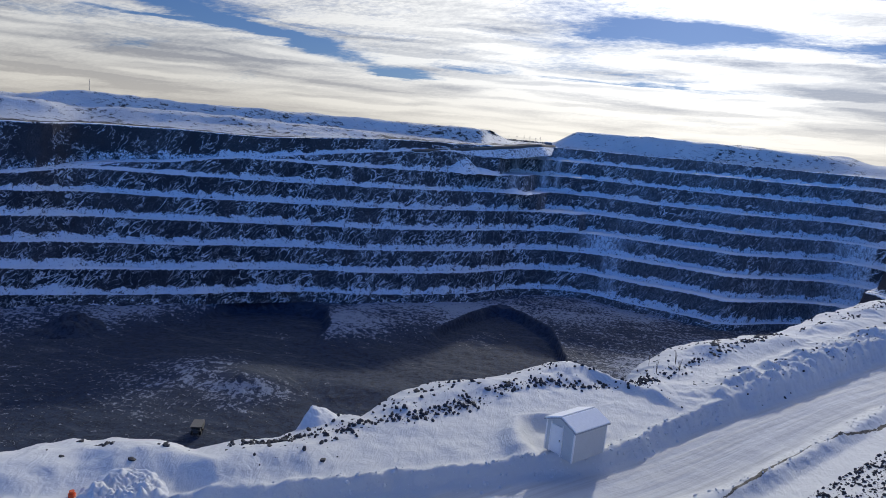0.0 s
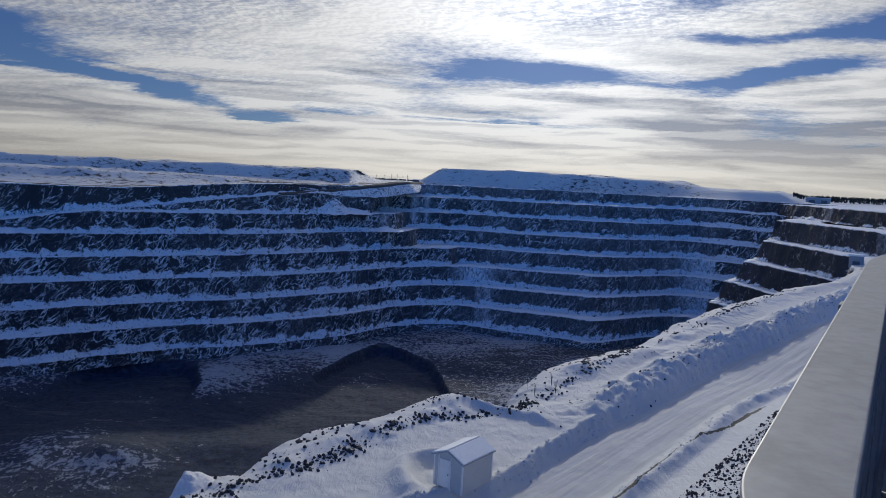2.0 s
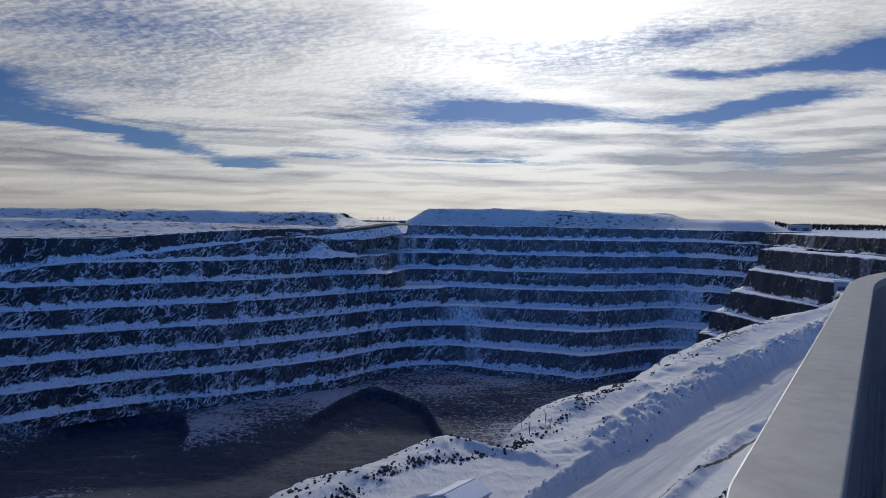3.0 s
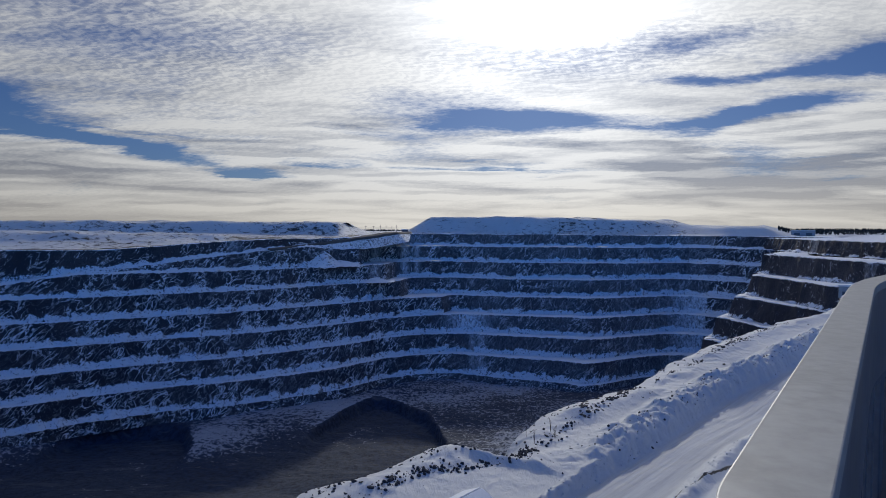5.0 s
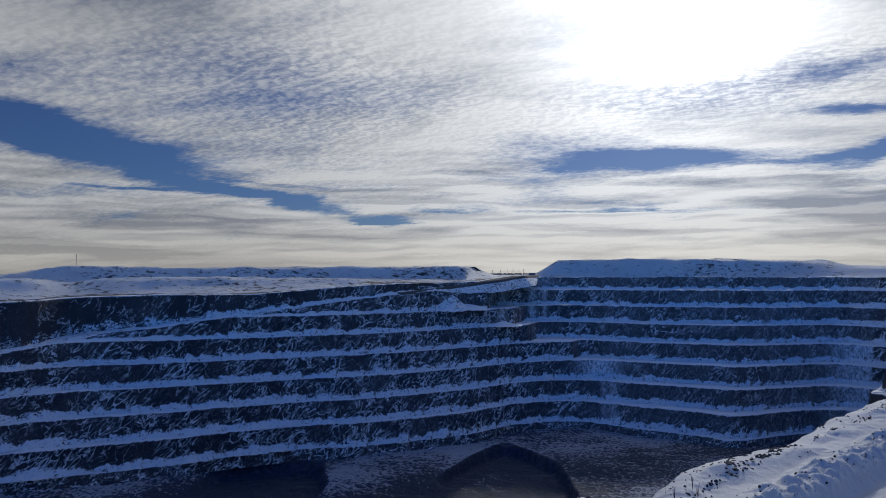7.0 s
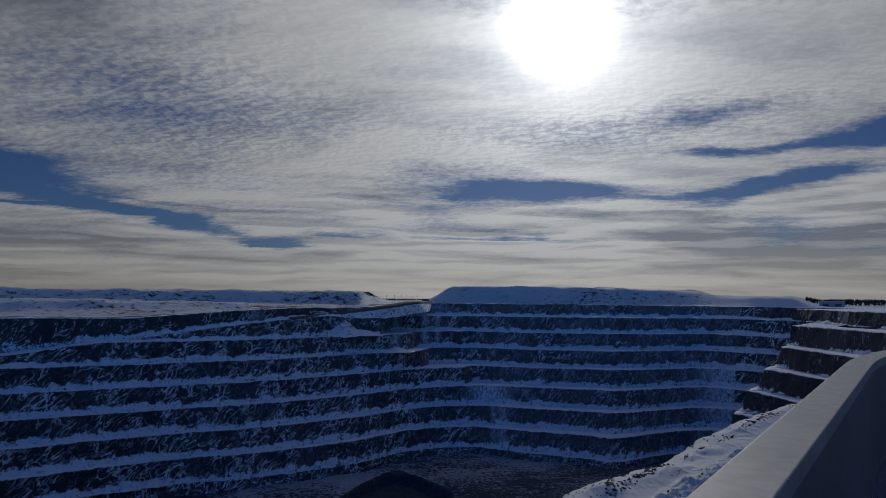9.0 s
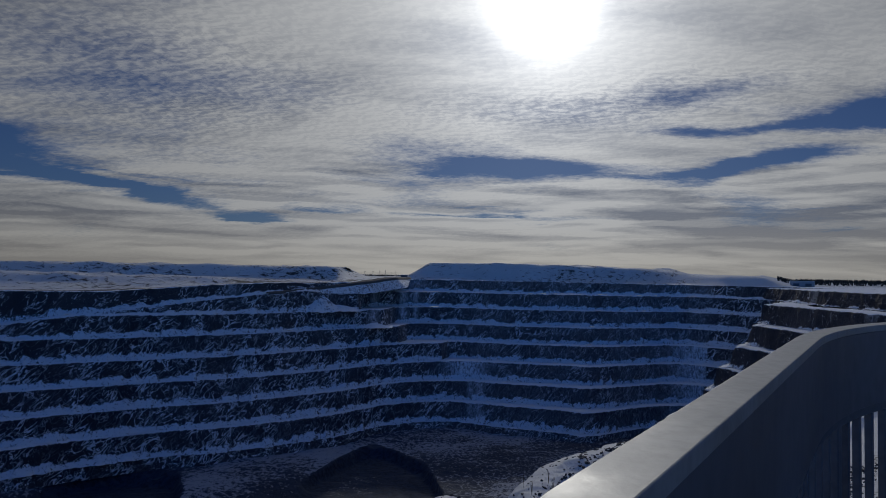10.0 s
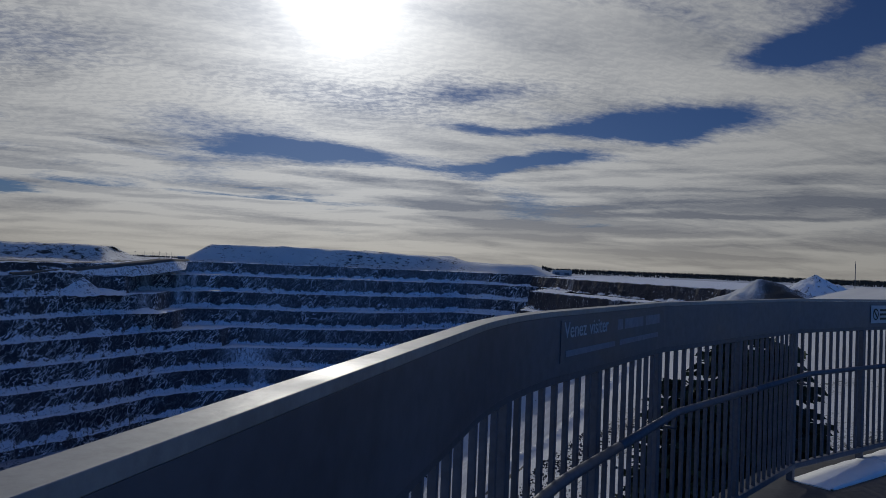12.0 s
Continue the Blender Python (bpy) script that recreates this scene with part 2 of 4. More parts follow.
def floor_rock():
    """Trampled pit floor: wet rock with blue shade put into its colour, with snow where 'snow' says so."""
    m, k = material("pit_floor_rock")
    at = k.add("ShaderNodeNewGeometry").outputs["Position"]
    snow = k.add("ShaderNodeAttribute", attribute_name="snow").outputs["Fac"]
    fine, mid, big = k.noise(at, 0.30, 6.0, 0.78, 0.3), k.noise(k.scaled(at, 0.4, 1.8, 1.0, 0.5), 0.07, 5.0, 0.65, 0.6), k.noise(at, 0.012, 4.0)
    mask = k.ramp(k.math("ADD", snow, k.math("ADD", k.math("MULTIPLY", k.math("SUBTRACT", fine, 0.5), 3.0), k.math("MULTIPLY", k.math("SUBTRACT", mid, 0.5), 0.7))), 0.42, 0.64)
    # rock colours pushed to blue to carry the shade that fills the pit
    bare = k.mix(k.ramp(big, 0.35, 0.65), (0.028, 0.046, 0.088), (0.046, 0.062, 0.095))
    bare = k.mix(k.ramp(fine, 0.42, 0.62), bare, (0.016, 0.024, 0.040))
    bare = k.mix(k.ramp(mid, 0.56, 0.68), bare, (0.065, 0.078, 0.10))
    # snow halved for grit and shade, and tinted blue for the shade
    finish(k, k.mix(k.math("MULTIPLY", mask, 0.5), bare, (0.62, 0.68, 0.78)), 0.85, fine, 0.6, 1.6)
    return m


ROCK, GROUND, FLOOR = pit_rock(), ground_snow(), floor_rock()
CAP = simple("weathered_aluminium", (0.31, 0.31, 0.30), 0.5, 0.25, 60.0, 0.18)
STEEL = simple("painted_dark_steel", (0.105, 0.115, 0.14), 0.5, 0.2, 40.0, 0.2)
PANEL = simple("anodised_dark_panel", (0.12, 0.13, 0.155), 0.45, 0.3, 20.0, 0.18)
FADED = simple("faded_print", (0.24, 0.26, 0.30), 0.6, 0.0, 30.0, 0.2)
PALE = simple("pale_print", (0.5, 0.53, 0.57), 0.6, 0.0, 30.0, 0.15)
SIGN_WHITE = simple("white_sign_sheet", (0.5, 0.52, 0.55), 0.5, 0.0, 15.0, 0.1)
BLACK = simple("black_print", (0.02, 0.02, 0.02), 0.6)
SIDING = simple("white_siding", (0.50, 0.52, 0.53), 0.55, 0.0, 12.0, 0.06)
GREY_SIDING = simple("grey_siding", (0.34, 0.36, 0.38), 0.6, 0.0, 10.0, 0.12)
TRIM = simple("white_trim", (0.8, 0.8, 0.8), 0.5, 0.0, 12.0, 0.05)
SNOW_MAT = simple("fresh_snow", (0.84, 0.86, 0.88), 0.7, 0.0, 6.0, 0.05, 0.4, 0.02)
CLOD = simple("ploughed_snow", (0.66, 0.67, 0.68), 0.75, 0.0, 6.0, 0.06, 0.4, 0.02)
STONE = simple("dark_stone", (0.05, 0.05, 0.055), 0.85, 0.0, 4.0, 0.4, 0.6, 0.05)
ROADWAY = simple("bare_haul_road", (0.11, 0.10, 0.09), 0.9, 0.0, 0.4, 0.25, 0.4, 0.1)
YELLOW = simple("machine_yellow", (0.15, 0.145, 0.13), 0.55)
RUBBER = simple("rubber", (0.02, 0.02, 0.02), 0.8)
ORANGE = simple("orange_plastic", (0.8, 0.12, 0.03), 0.5)
BARK = simple("spruce_bark", (0.06, 0.045, 0.035), 0.9, 0.0, 20.0, 0.3, 0.6, 0.02)
NEEDLE = simple("spruce_needles", (0.03, 0.05, 0.03), 0.8, 0.0, 10.0, 0.4)
FOREST = simple("far_forest", (0.025, 0.03, 0.028), 0.9, 0.0, 0.2, 0.4)
DECK = simple("dark_deck_grating", (0.07, 0.07, 0.075), 0.6, 0.3, 30.0, 0.25)


# ---------------------------------------------------------------- mesh helpers
def part(name, bm, mat, parent=None, label=""):
    me = bpy.data.meshes.new(name)
    bm.to_mesh(me)
    bm.free()
    me.materials.append(mat)
    ob = new(name, me)
    ob.parent = parent
    if label:
        ob["label"] = label
    return ob


def thing(name, at, label, category, group="", kind="", turn=0.0):
    ob = new(name)
    ob.matrix_basis = pose(*at, 0, 0, turn)
    return tagged(ob, label, category, group, kind)


def box(sx, sy, sz, at=(0, 0, 0), bevel=0.0, m=None):
    bm = bmesh.new()
    bmesh.ops.create_cube(bm, size=1.0)
    bmesh.ops.scale(bm, vec=(sx, sy, sz), verts=bm.verts)
    if bevel:
        bmesh.ops.bevel(bm, geom=bm.edges[:], offset=bevel, segments=2, profile=0.6, affect="EDGES")
    bmesh.ops.translate(bm, vec=at, verts=bm.verts)
    if m is not None:
        bm.transform(m)
    return bm


def tube(points, radius, sides=10):
    """A round bar through points."""
    bm, rings = bmesh.new(), []
    pts = [Vector(p) for p in points]
    for i, p in enumerate(pts):
        d = (pts[min(i + 1, len(pts) - 1)] - pts[max(i - 1, 0)]).normalized()
        q = d.to_track_quat("Z", "Y").to_matrix()
        rings.append([bm.verts.new(p + q @ Vector((radius * math.cos(a), radius * math.sin(a), 0))) for a in (2 * math.pi * j / sides for j in range(sides))])
    for r0, r1 in zip(rings, rings[1:]):
        for j in range(sides):
            bm.faces.new((r0[j], r0[(j + 1) % sides], r1[(j + 1) % sides], r1[j])).smooth = True
    bm.faces.new(rings[0][::-1])
    bm.faces.new(rings[-1])
    return bm


def grid_object(name, pts, mat, parent=None, smooth=True, closed=False, **attributes):
    """A sheet from an array of points (rows, columns, 3)."""
    n, m_ = pts.shape[:2]
    idx = np.arange(n * m_).reshape(n, m_)
    if closed:
        idx = np.vstack([idx, idx[:1]])
    quads = np.stack([idx[:-1, :-1], idx[1:, :-1], idx[1:, 1:], idx[:-1, 1:]], -1).reshape(-1, 4)
    me = bpy.data.meshes.new(name)
    me.vertices.add(n * m_)
    me.vertices.foreach_set("co", pts.reshape(-1).astype(np.float32))
    me.loops.add(quads.size)
    me.loops.foreach_set("vertex_index", quads.reshape(-1).astype(np.int32))
    me.polygons.add(len(quads))
    me.polygons.foreach_set("loop_start", np.arange(0, quads.size, 4, dtype=np.int32))
    me.update(calc_edges=True)
    if smooth:
        me.polygons.foreach_set("use_smooth", np.ones(len(quads), dtype=bool))
    for key, values in attributes.items():
        a = me.attributes.new(key, "FLOAT", "POINT")
        a.data.foreach_set("value", values.reshape(-1).astype(np.float32))
    me.materials.append(mat)
    ob = new(name, me)
    ob.parent = parent
    return ob


_lattice = np.random.RandomState(7).rand(256, 256)


def fbm(x, y, scale, octaves=4, rough=0.5):
    """Smooth value noise about 0, of feature size `scale`."""
    total_, amp, norm = 0.0, 1.0, 0.0
    for o in range(octaves):
        u, v = x / scale + 17.3 * o, y / scale + 31.7 * o
        i, j = np.floor(u).astype(int), np.floor(v).astype(int)
        f, g_ = u - i, v - j
        f, g_ = f * f * (3 - 2 * f), g_ * g_ * (3 - 2 * g_)
        i0, i1, j0, j1 = i % 256, (i + 1) % 256, j % 256, (j + 1) % 256
        total_ = total_ + amp * ((_lattice[i0, j0] * (1 - f) + _lattice[i1, j0] * f) * (1 - g_) + (_lattice[i0, j1] * (1 - f) + _lattice[i1, j1] * f) * g_ - 0.5)
        norm += amp
        amp, scale = amp * rough, scale * 0.5
    return total_ / norm * 2


def step(x, lo, hi):
    t = np.clip((x - lo) / (hi - lo), 0, 1)
    return t * t * (3 - 2 * t)


# ---------------------------------------------------------------- the open pit
BENCH, BASE, LEVELS = 19.5, -160.0, 8
# the wall in view: bearing (x over y) of the lowest ledge, its distance, the step back of each bench
# along the near spur and in the recess behind it
FAR = [
    (-0.856, 465, 16, 16), (-0.682, 501, 14.5, 14.5), (-0.552, 535, 12, 12), (-0.421, 569, 11.5, 11.5), (-0.334, 587, 14, 14), (-0.247, 616, 16, 16), (-0.160, 651, 19.5, 25),
    (-0.117, 678, 18, 29), (-0.073, 705, 18.5, 29), (0.014, 725, 20, 28), (0.101, 705, 27, 27), (0.188, 690, 31, 31), (0.2315, 682, 32, 32), (0.3185, 716, 27, 27), (0.385, 722, 26, 26)]
# the rest of the pit: foot (x, y) and step back of each bench
LEFT = [(-760, 250, 14), (-640, 330, 14), (-540, 385, 15), (-456, 428, 16)]
REST = [(330, 690, 20), (345, 590, 20), (330, 480, 18), (265, 395, 13), (163, 324, 9.6), (83, 235, 9.4), (29, 175, 9.4), (-31, 108, 9.4), (-71, 64, 9.2), (-138, -10, 9),
        (-230, -60, 8), (-340, -60, 8), (-480, -20, 9), (-640, 60, 11), (-760, 150, 13)]


def control_points():
    """Rows of x, y, spur step (x, y), recess step (x, y), all round the pit."""
    rows = []
    ring = [(x, y, b, None) for x, y, b in LEFT] + [(u * y, y, s1, (u, s2)) for u, y, s1, s2 in FAR] + [(x, y, b, None) for x, y, b in REST]
    for i, (x, y, b, far_) in enumerate(ring):
        if far_:
            u, s2 = far_
            rows.append((x, y, u * b, b, u * s2, s2))
        else:
            p, q = ring[i - 1], ring[(i + 1) % len(ring)]
            tx, ty = q[0] - p[0], q[1] - p[1]
            ln = math.hypot(tx, ty)
            rows.append((x, y, -ty / ln * b, tx / ln * b, -ty / ln * b, tx / ln * b))
    return rows


def spline_loop(ctrl, per):
    c = np.array(ctrl, float)
    out = []
    for i in range(len(c)):
        p0, p1, p2, p3 = c[i - 1], c[i], c[(i + 1) % len(c)], c[(i + 2) % len(c)]
        n = max(6, int(np.hypot(*(p2 - p1)[:2]) / per))
        t = (np.arange(n) / n)[:, None]
        out.append(0.5 * (2 * p1 + (p2 - p0) * t + (2 * p0 - 5 * p1 + 4 * p2 - p3) * t ** 2 + (3 * p1 - p0 - 3 * p2 + p3) * t ** 3))
    return np.vstack(out)


loop = spline_loop(control_points(), 1.8)
toe_xy, spur_step, recess_step = loop[:, :2], loop[:, 2:4], loop[:, 4:6]
tangent = np.roll(toe_xy, -3, 0) - np.roll(toe_xy, 3, 0)
for _ in range(120):
    tangent = (np.roll(tangent, 2, 0) + 2 * tangent + np.roll(tangent, -2, 0)) / 4
tangent /= np.linalg.norm(tangent, axis=1)[:, None]
outward = np.stack([-tangent[:, 1], tangent[:, 0]], 1)      # the loop runs clockwise: outward is its left
arc = np.concatenate([[0], np.cumsum(np.linalg.norm(np.diff(toe_xy, axis=0), axis=1))])
far_wall = (toe_xy[:, 1] > 300) & (toe_xy[:, 0] < 290)
aim = np.where(far_wall, toe_xy[:, 0] / np.maximum(toe_xy[:, 1], 1.0), np.where(toe_xy[:, 0] > 0, 2.0, -2.0))     # bearing
aim = np.where((toe_xy[:, 1] > 300) | (toe_xy[:, 0] > 0), aim, 2.0)
near_side = 1 - step(-0.742 * toe_xy[:, 0] + 0.67 * toe_xy[:, 1], 105, 150)
# height of the haul ramp that climbs along the left side to the gap in the dumps
RAMP = ([-1.2, -0.9, -0.682, -0.552, -0.421, -0.334, -0.247, -0.195, -0.117, -0.075], [-72, -62, -51, -41.5, -34.0, -27.5, -22.5, -19.5, -12.0, -6.5])
ramp_z = np.interp(aim, *RAMP)
SPUR_END = {1: 0.07, 2: 0.07, 3: 0.011, 4: -0.054, 5: -0.077, 6: -0.117, 7: -0.13, 8: -0.13}


def level_z(k):
    z = BASE + BENCH * k + 1.1 * fbm(arc, arc * 0 + 9.1 * k, 120, 2)
    if k < 0:
        z = BASE - 10 + 0 * arc
    if 0 < k < 7:
        z = np.where(aim < -0.3, np.minimum(z, ramp_z - 0.6 - 0.3 * (6 - k)), z)
    if k == 7:
        z = np.where(aim < 0.0, z + (ramp_z - z) * (1 - step(aim, -0.22, -0.16)), z)
    if k == 8:
        z = np.interp(aim, [-1.2, -0.682, -0.5, -0.334, -0.247, -0.2, -0.12, -0.05, 2.0], [-26, -21.5, -20.5, -14, -12, -12, -9.5, -7, -7]) + 0.8 * fbm(arc, arc * 0 + 3.0, 60, 3)
        z = z * (1 - near_side) + (-21.0) * near_side
    return z


def level_xy(k):
    """Plan of the foot of bench k."""
    end = SPUR_END.get(k, 0.2)
    soft_end = 0.07 if k < 3 else 0.009
    w = step(aim + 0.006 * fbm(arc, arc * 0 + 6.1 * k, 14, 2), end - soft_end, end + soft_end)[:, None]
    kk = min(k, 6)
    xy = toe_xy + (spur_step * (1 - w) + recess_step * w) * (kk if k >= 0 else -0.55)
    if k > 6:
        extra = np.interp(aim, [-0.3, -0.12, 0.0, 0.3, 0.42, 2.0], [0.8, 1.0, 1.5, 1.5, 1.2, 1.0]) if k == 7 else np.interp(aim, [-0.3, -0.2, -0.12, 0.0, 0.42, 2.0], [1.9, 2.6, 3.0, 2.6, 2.2, 2.0])
        xy = xy + (spur_step * (1 - w) + recess_step * w) * extra[:, None]
    wob = 1.6 * fbm(arc, arc * 0 + 5.7 * k, 40, 3) + 3.0 * fbm(arc, arc * 0 + 2.3 * k, 170, 2)
    return xy + outward * (wob * (1 - near_side))[:, None]


def bump_at(at, spread):
    return np.exp(-((aim - at) / spread) ** 2)


def bench(k, parent):
    """One bench: rock face, then the snowed-up berm at its head."""
    z0, z1, q0, q1 = level_z(k), level_z(k + 1), level_xy(k), level_xy(k + 1)
    run = np.maximum(np.linalg.norm(q1 - q0, axis=1), 0.5)
    way_ = (q1 - q0) / run[:, None]
    rise = z1 - z0
    rows, dust, bare = [], [], []
    lip = np.minimum(run * 0.5, 4.2)
    drift = 0.21 + 0.09 * fbm(arc, arc * 0 + 8.8 * k, 34, 2) + 0.24 * fbm(arc, arc * 0 + 3.3 * k, 6, 3, 0.8)
    if k < 0:
        drift = drift - 0.2 - 0.3 * step(-aim, 0.35, 0.55)
    # snow slides: a fan half-way up with a streak below it, thin falls under the crest
    slide = (0.55 * bump_at(0.062, 0.007) + 0.45 * bump_at(0.049, 0.004)) * (k in (0, 1)) + 1.2 * bump_at(0.043, 0.026) * (k == 2) + 0.9 * bump_at(0.40, 0.035) * (k < 4)
    slide = slide + (0.8 * bump_at(-0.055, 0.006) + 0.7 * bump_at(-0.036, 0.004) + 0.6 * bump_at(-0.1, 0.006)) * (k in (5, 6))
    slide = slide + 0.35 * step(aim, -0.15, -0.1) * (1 - step(aim, -0.04, -0.01)) * (k == 7) + 0.5 * bump_at(-0.30, 0.035) * (k == 7)
    dusty = (0.12 * step(aim, -0.05, 0.08) + 0.06 * step(aim, 0.15, 0.3)) * (1 - step(aim, 0.41, 0.44)) + 0.04 - 0.16 * step(-aim, 0.38, 0.6)
    steps_ = 15
    for i in range(steps_ + 1):
        f = i / steps_
        d = lip * f + 1.7 * fbm(arc, np.full_like(arc, 40.0 * k + 9 * f), 7, 4, 0.65) * math.sin(math.pi * min(1, f * 1.05)) ** 0.5
        d = d - np.clip(drift - f, 0, 1) * 26.0
        rows.append((d, z0 + rise * f + 0.7 * fbm(arc, np.full_like(arc, 3.0 * i + 50 * k), 5, 2) * min(1.0, rise.max() / 15)))
        dust.append(dusty * (0.7 + 0.5 * fbm(arc, np.full_like(arc, 11.0 * k + 2 * f), 40, 3)) + np.where(far_wall, slide, 0) - 0.6 * (k == 7) * (1 - step(aim, -0.36, -0.31)) * far_wall - 1.2 * (k == 7) * np.exp(-((aim + 0.26) / 0.045) ** 4) * far_wall)
        bare.append(0 * arc)
    for f in (0.25, 0.6, 1.0):
        rows.append((lip + (run - lip) * f, z1 + 0.5 * fbm(arc, np.full_like(arc, 4 * f + k), 14, 3)))
        dust.append(dusty)
        bare.append(0 * arc)
    pts = np.stack([np.concatenate([q0 + way_ * d[:, None], z[:, None]], 1) for d, z in rows], 1)
    return grid_object("bench", pts, ROCK, parent, closed=True, dust=np.stack(dust, 1), bare=np.stack(bare, 1))


pit_wall = tagged(new("pit_wall"), "terraced dark rock pit wall with snow-covered benches", "pit wall", kind="structure")
for k in range(-1, LEVELS):
    bench(k, pit_wall)


# the steeper, snow-free wall on the right, standing out from the far corner: foot of each face from its end to where it leaves view
RIGHT_WALL = {0: ((196, 585), (228, 520), (240, 440)), 1: ((218, 600), (248, 540), (262, 440)), 2: ((246, 615), (262, 560), (280, 440)), 3: ((263, 623), (270, 577), (290, 440)),
              4: ((280, 627), (291, 564), (310, 440)), 5: ((306, 645), (310, 525), (325, 440)), 6: ((332, 673), (337, 581), (350, 430)), 7: ((414, 845), (394, 668), (385, 420))}


def right_bench(k, parent):
    nose, mid_, end = (np.array(p, float) for p in RIGHT_WALL[k])
    ctrl = np.array([nose + (84, 110), nose + (40, 52), nose, nose * 0.5 + mid_ * 0.5 + (2, 0), mid_, mid_ * 0.5 + end * 0.5, end])
    line = []
    for p, q in zip(ctrl, ctrl[1:]):
        n = int(np.hypot(*(q - p)) / 1.6)
        line.append(p + (q - p) * (np.arange(n) / n)[:, None])
    line = np.vstack(line)
    t_ = np.roll(line, -4, 0) - np.roll(line, 4, 0)
    t_[:4], t_[-4:] = t_[4], t_[-5]
    for _ in range(4):
        t_[1:-1] = (t_[:-2] + 2 * t_[1:-1] + t_[2:]) / 4
    t_ /= np.linalg.norm(t_, axis=1)[:, None]
    away = np.stack([-t_[:, 1], t_[:, 0]], 1)
    s_ = np.arange(len(line)) * 1.6
    z0, z1 = BASE + BENCH * k - 0.5, BASE + BENCH * (k + 1) - 0.5
    if k == 7:
        z1 = -9.0
    rows, dust, bare = [], [], []
    drift = 0.09 + 0.30 * fbm(s_, s_ * 0 + 2.2 * k, 14, 4, 0.7)
    for i in range(15):
        f = i / 14
        d = 4.0 * f + 2.4 * fbm(s_, np.full_like(s_, 77.0 * k + 8 * f), 9, 4, 0.65) - np.clip(drift - f, 0, 1) * 20
        rows.append((d, z0 + (z1 - z0) * f + 1.0 * fbm(s_, np.full_like(s_, 5.0 * i + k), 6, 3)))
        dust.append(np.full_like(s_, -1.3) + 1.5 * step(fbm(s_, np.full_like(s_, 9.0 + k + 0.6 * f), 16, 2), 0.3, 0.55))
        bare.append(0 * s_)
    for d, f in ((9, 0.6), (16, 0.8), (40, 1.0)) if k < 7 else ((9, 0.6), (25, 0.7), (60, 0.8), (140, 1.0)):
        rows.append((np.full_like(s_, float(d)), z1 + (0.03 * d if k == 7 else 0.0) + 0.6 * fbm(s_, np.full_like(s_, d + k), 12, 3)))
        dust.append(0 * s_)
        bare.append(0 * s_)
    pts = np.stack([np.concatenate([line + away * d[:, None], z[:, None]], 1) for d, z in rows], 1)
    return grid_object("bench", pts, ROCK, parent, dust=np.stack(dust, 1), bare=np.stack(bare, 1))


# haul road climbing to the gap, banked up, with a dark windrow at its outer edge
run_u = np.linspace(-0.27, -0.048, 110)
run_d = np.interp(run_u, [-0.30, -0.25, -0.195, -0.117, -0.073, -0.052], [690, 722, 772, 820, 868, 950])
run_z = np.interp(run_u, *RAMP) + 0.6
road_line = np.stack([run_u * run_d, run_d], 1)
road_t = np.gradient(road_line, axis=0)
road_t /= np.linalg.norm(road_t, axis=1)[:, None]
road_n = np.stack([-road_t[:, 1], road_t[:, 0]], 1)
lines = [(-20, -12.0), (-9, -1.2), (-8, 1.2), (-6.5, 2.2), (-5, 1.6), (-4, 0.2), (2.0, 0.0), (9.0, 0.1), (11, 1.6), (13, 1.0), (30, -6)]
s_road = np.arange(110) * 2.6
road_pts = np.stack([np.concatenate([road_line + road_n * o, (run_z + z + 0.5 * fbm(s_road, np.full(110, float(o)), 9, 3))[:, None]], 1) for o, z in lines], 1)
tagged(grid_object("haul_road", road_pts[:, 1:10], ROADWAY), "bare dark haul road climbing out of the pit", "road", kind="structure")
taper = (step(run_u, -0.20, -0.16) * (1 - step(run_u, -0.075, -0.052)))[:, None]
foot_edge = road_pts[:, 1] + (road_pts[:, 0] - road_pts[:, 1]) * (0.05 + 0.95 * taper)
foot_edge[:, 2] = np.maximum(foot_edge[:, 2], -25.0)
mid_edge = (foot_edge + road_pts[:, 1]) / 2 + np.stack([0 * s_road, 0 * s_road, 1.2 * fbm(s_road, s_road * 0 + 2, 10, 3)], 1)
for side_pts in (np.stack([foot_edge, mid_edge, road_pts[:, 1]], 1), road_pts[:, 9:]):
    tagged(grid_object("road_embankment", side_pts, ROCK, dust=np.full(side_pts.shape[:2], 0.45), bare=np.zeros(side_pts.shape[:2])), "snow-dusted rock embankment of the haul road", "embankment", kind="structure")

right_wall = tagged(new("pit_wall_right"), "steep bare dark rock benches with snowy ledges", "pit wall", kind="structure")
for k in RIGHT_WALL:
    right_bench(k, right_wall)

# pit floor: a snowy shelf along the far wall, bitten into by two dark cuts, over a bare lower floor
fx, fy = np.meshgrid(np.linspace(-700, 320, 640), np.linspace(40, 790, 480), indexing="ij")
edge_y = np.interp(fx, [-700, -470, -400, -330, -305, -298, -276, -233, -215, -205, -192, -160, -131, -108, -94, -78, -64, -46, -23, -4, 0, 10, 60, 300],
                   [330, 400, 430, 470, 505, 524, 543, 553, 545, 524, 498, 515, 531, 535, 586, 624, 640, 630, 595, 574, 530, 480, 420, 300])
for _ in range(14):
    edge_y[1:-1] = (edge_y[:-2] + 2 * edge_y[1:-1] + edge_y[2:]) / 4
edge_y = edge_y + 7 * fbm(fx, fy, 30, 4, 0.6)
cut = step(fx, -308, -296) * (1 - step(fx, -205, -192)) + step(fx, -112, -100) * (1 - step(fx, 0, 12))
shelf = step(fy - edge_y, -5, 7) * cut + step(fy - edge_y, -45, 30) * (1 - cut)
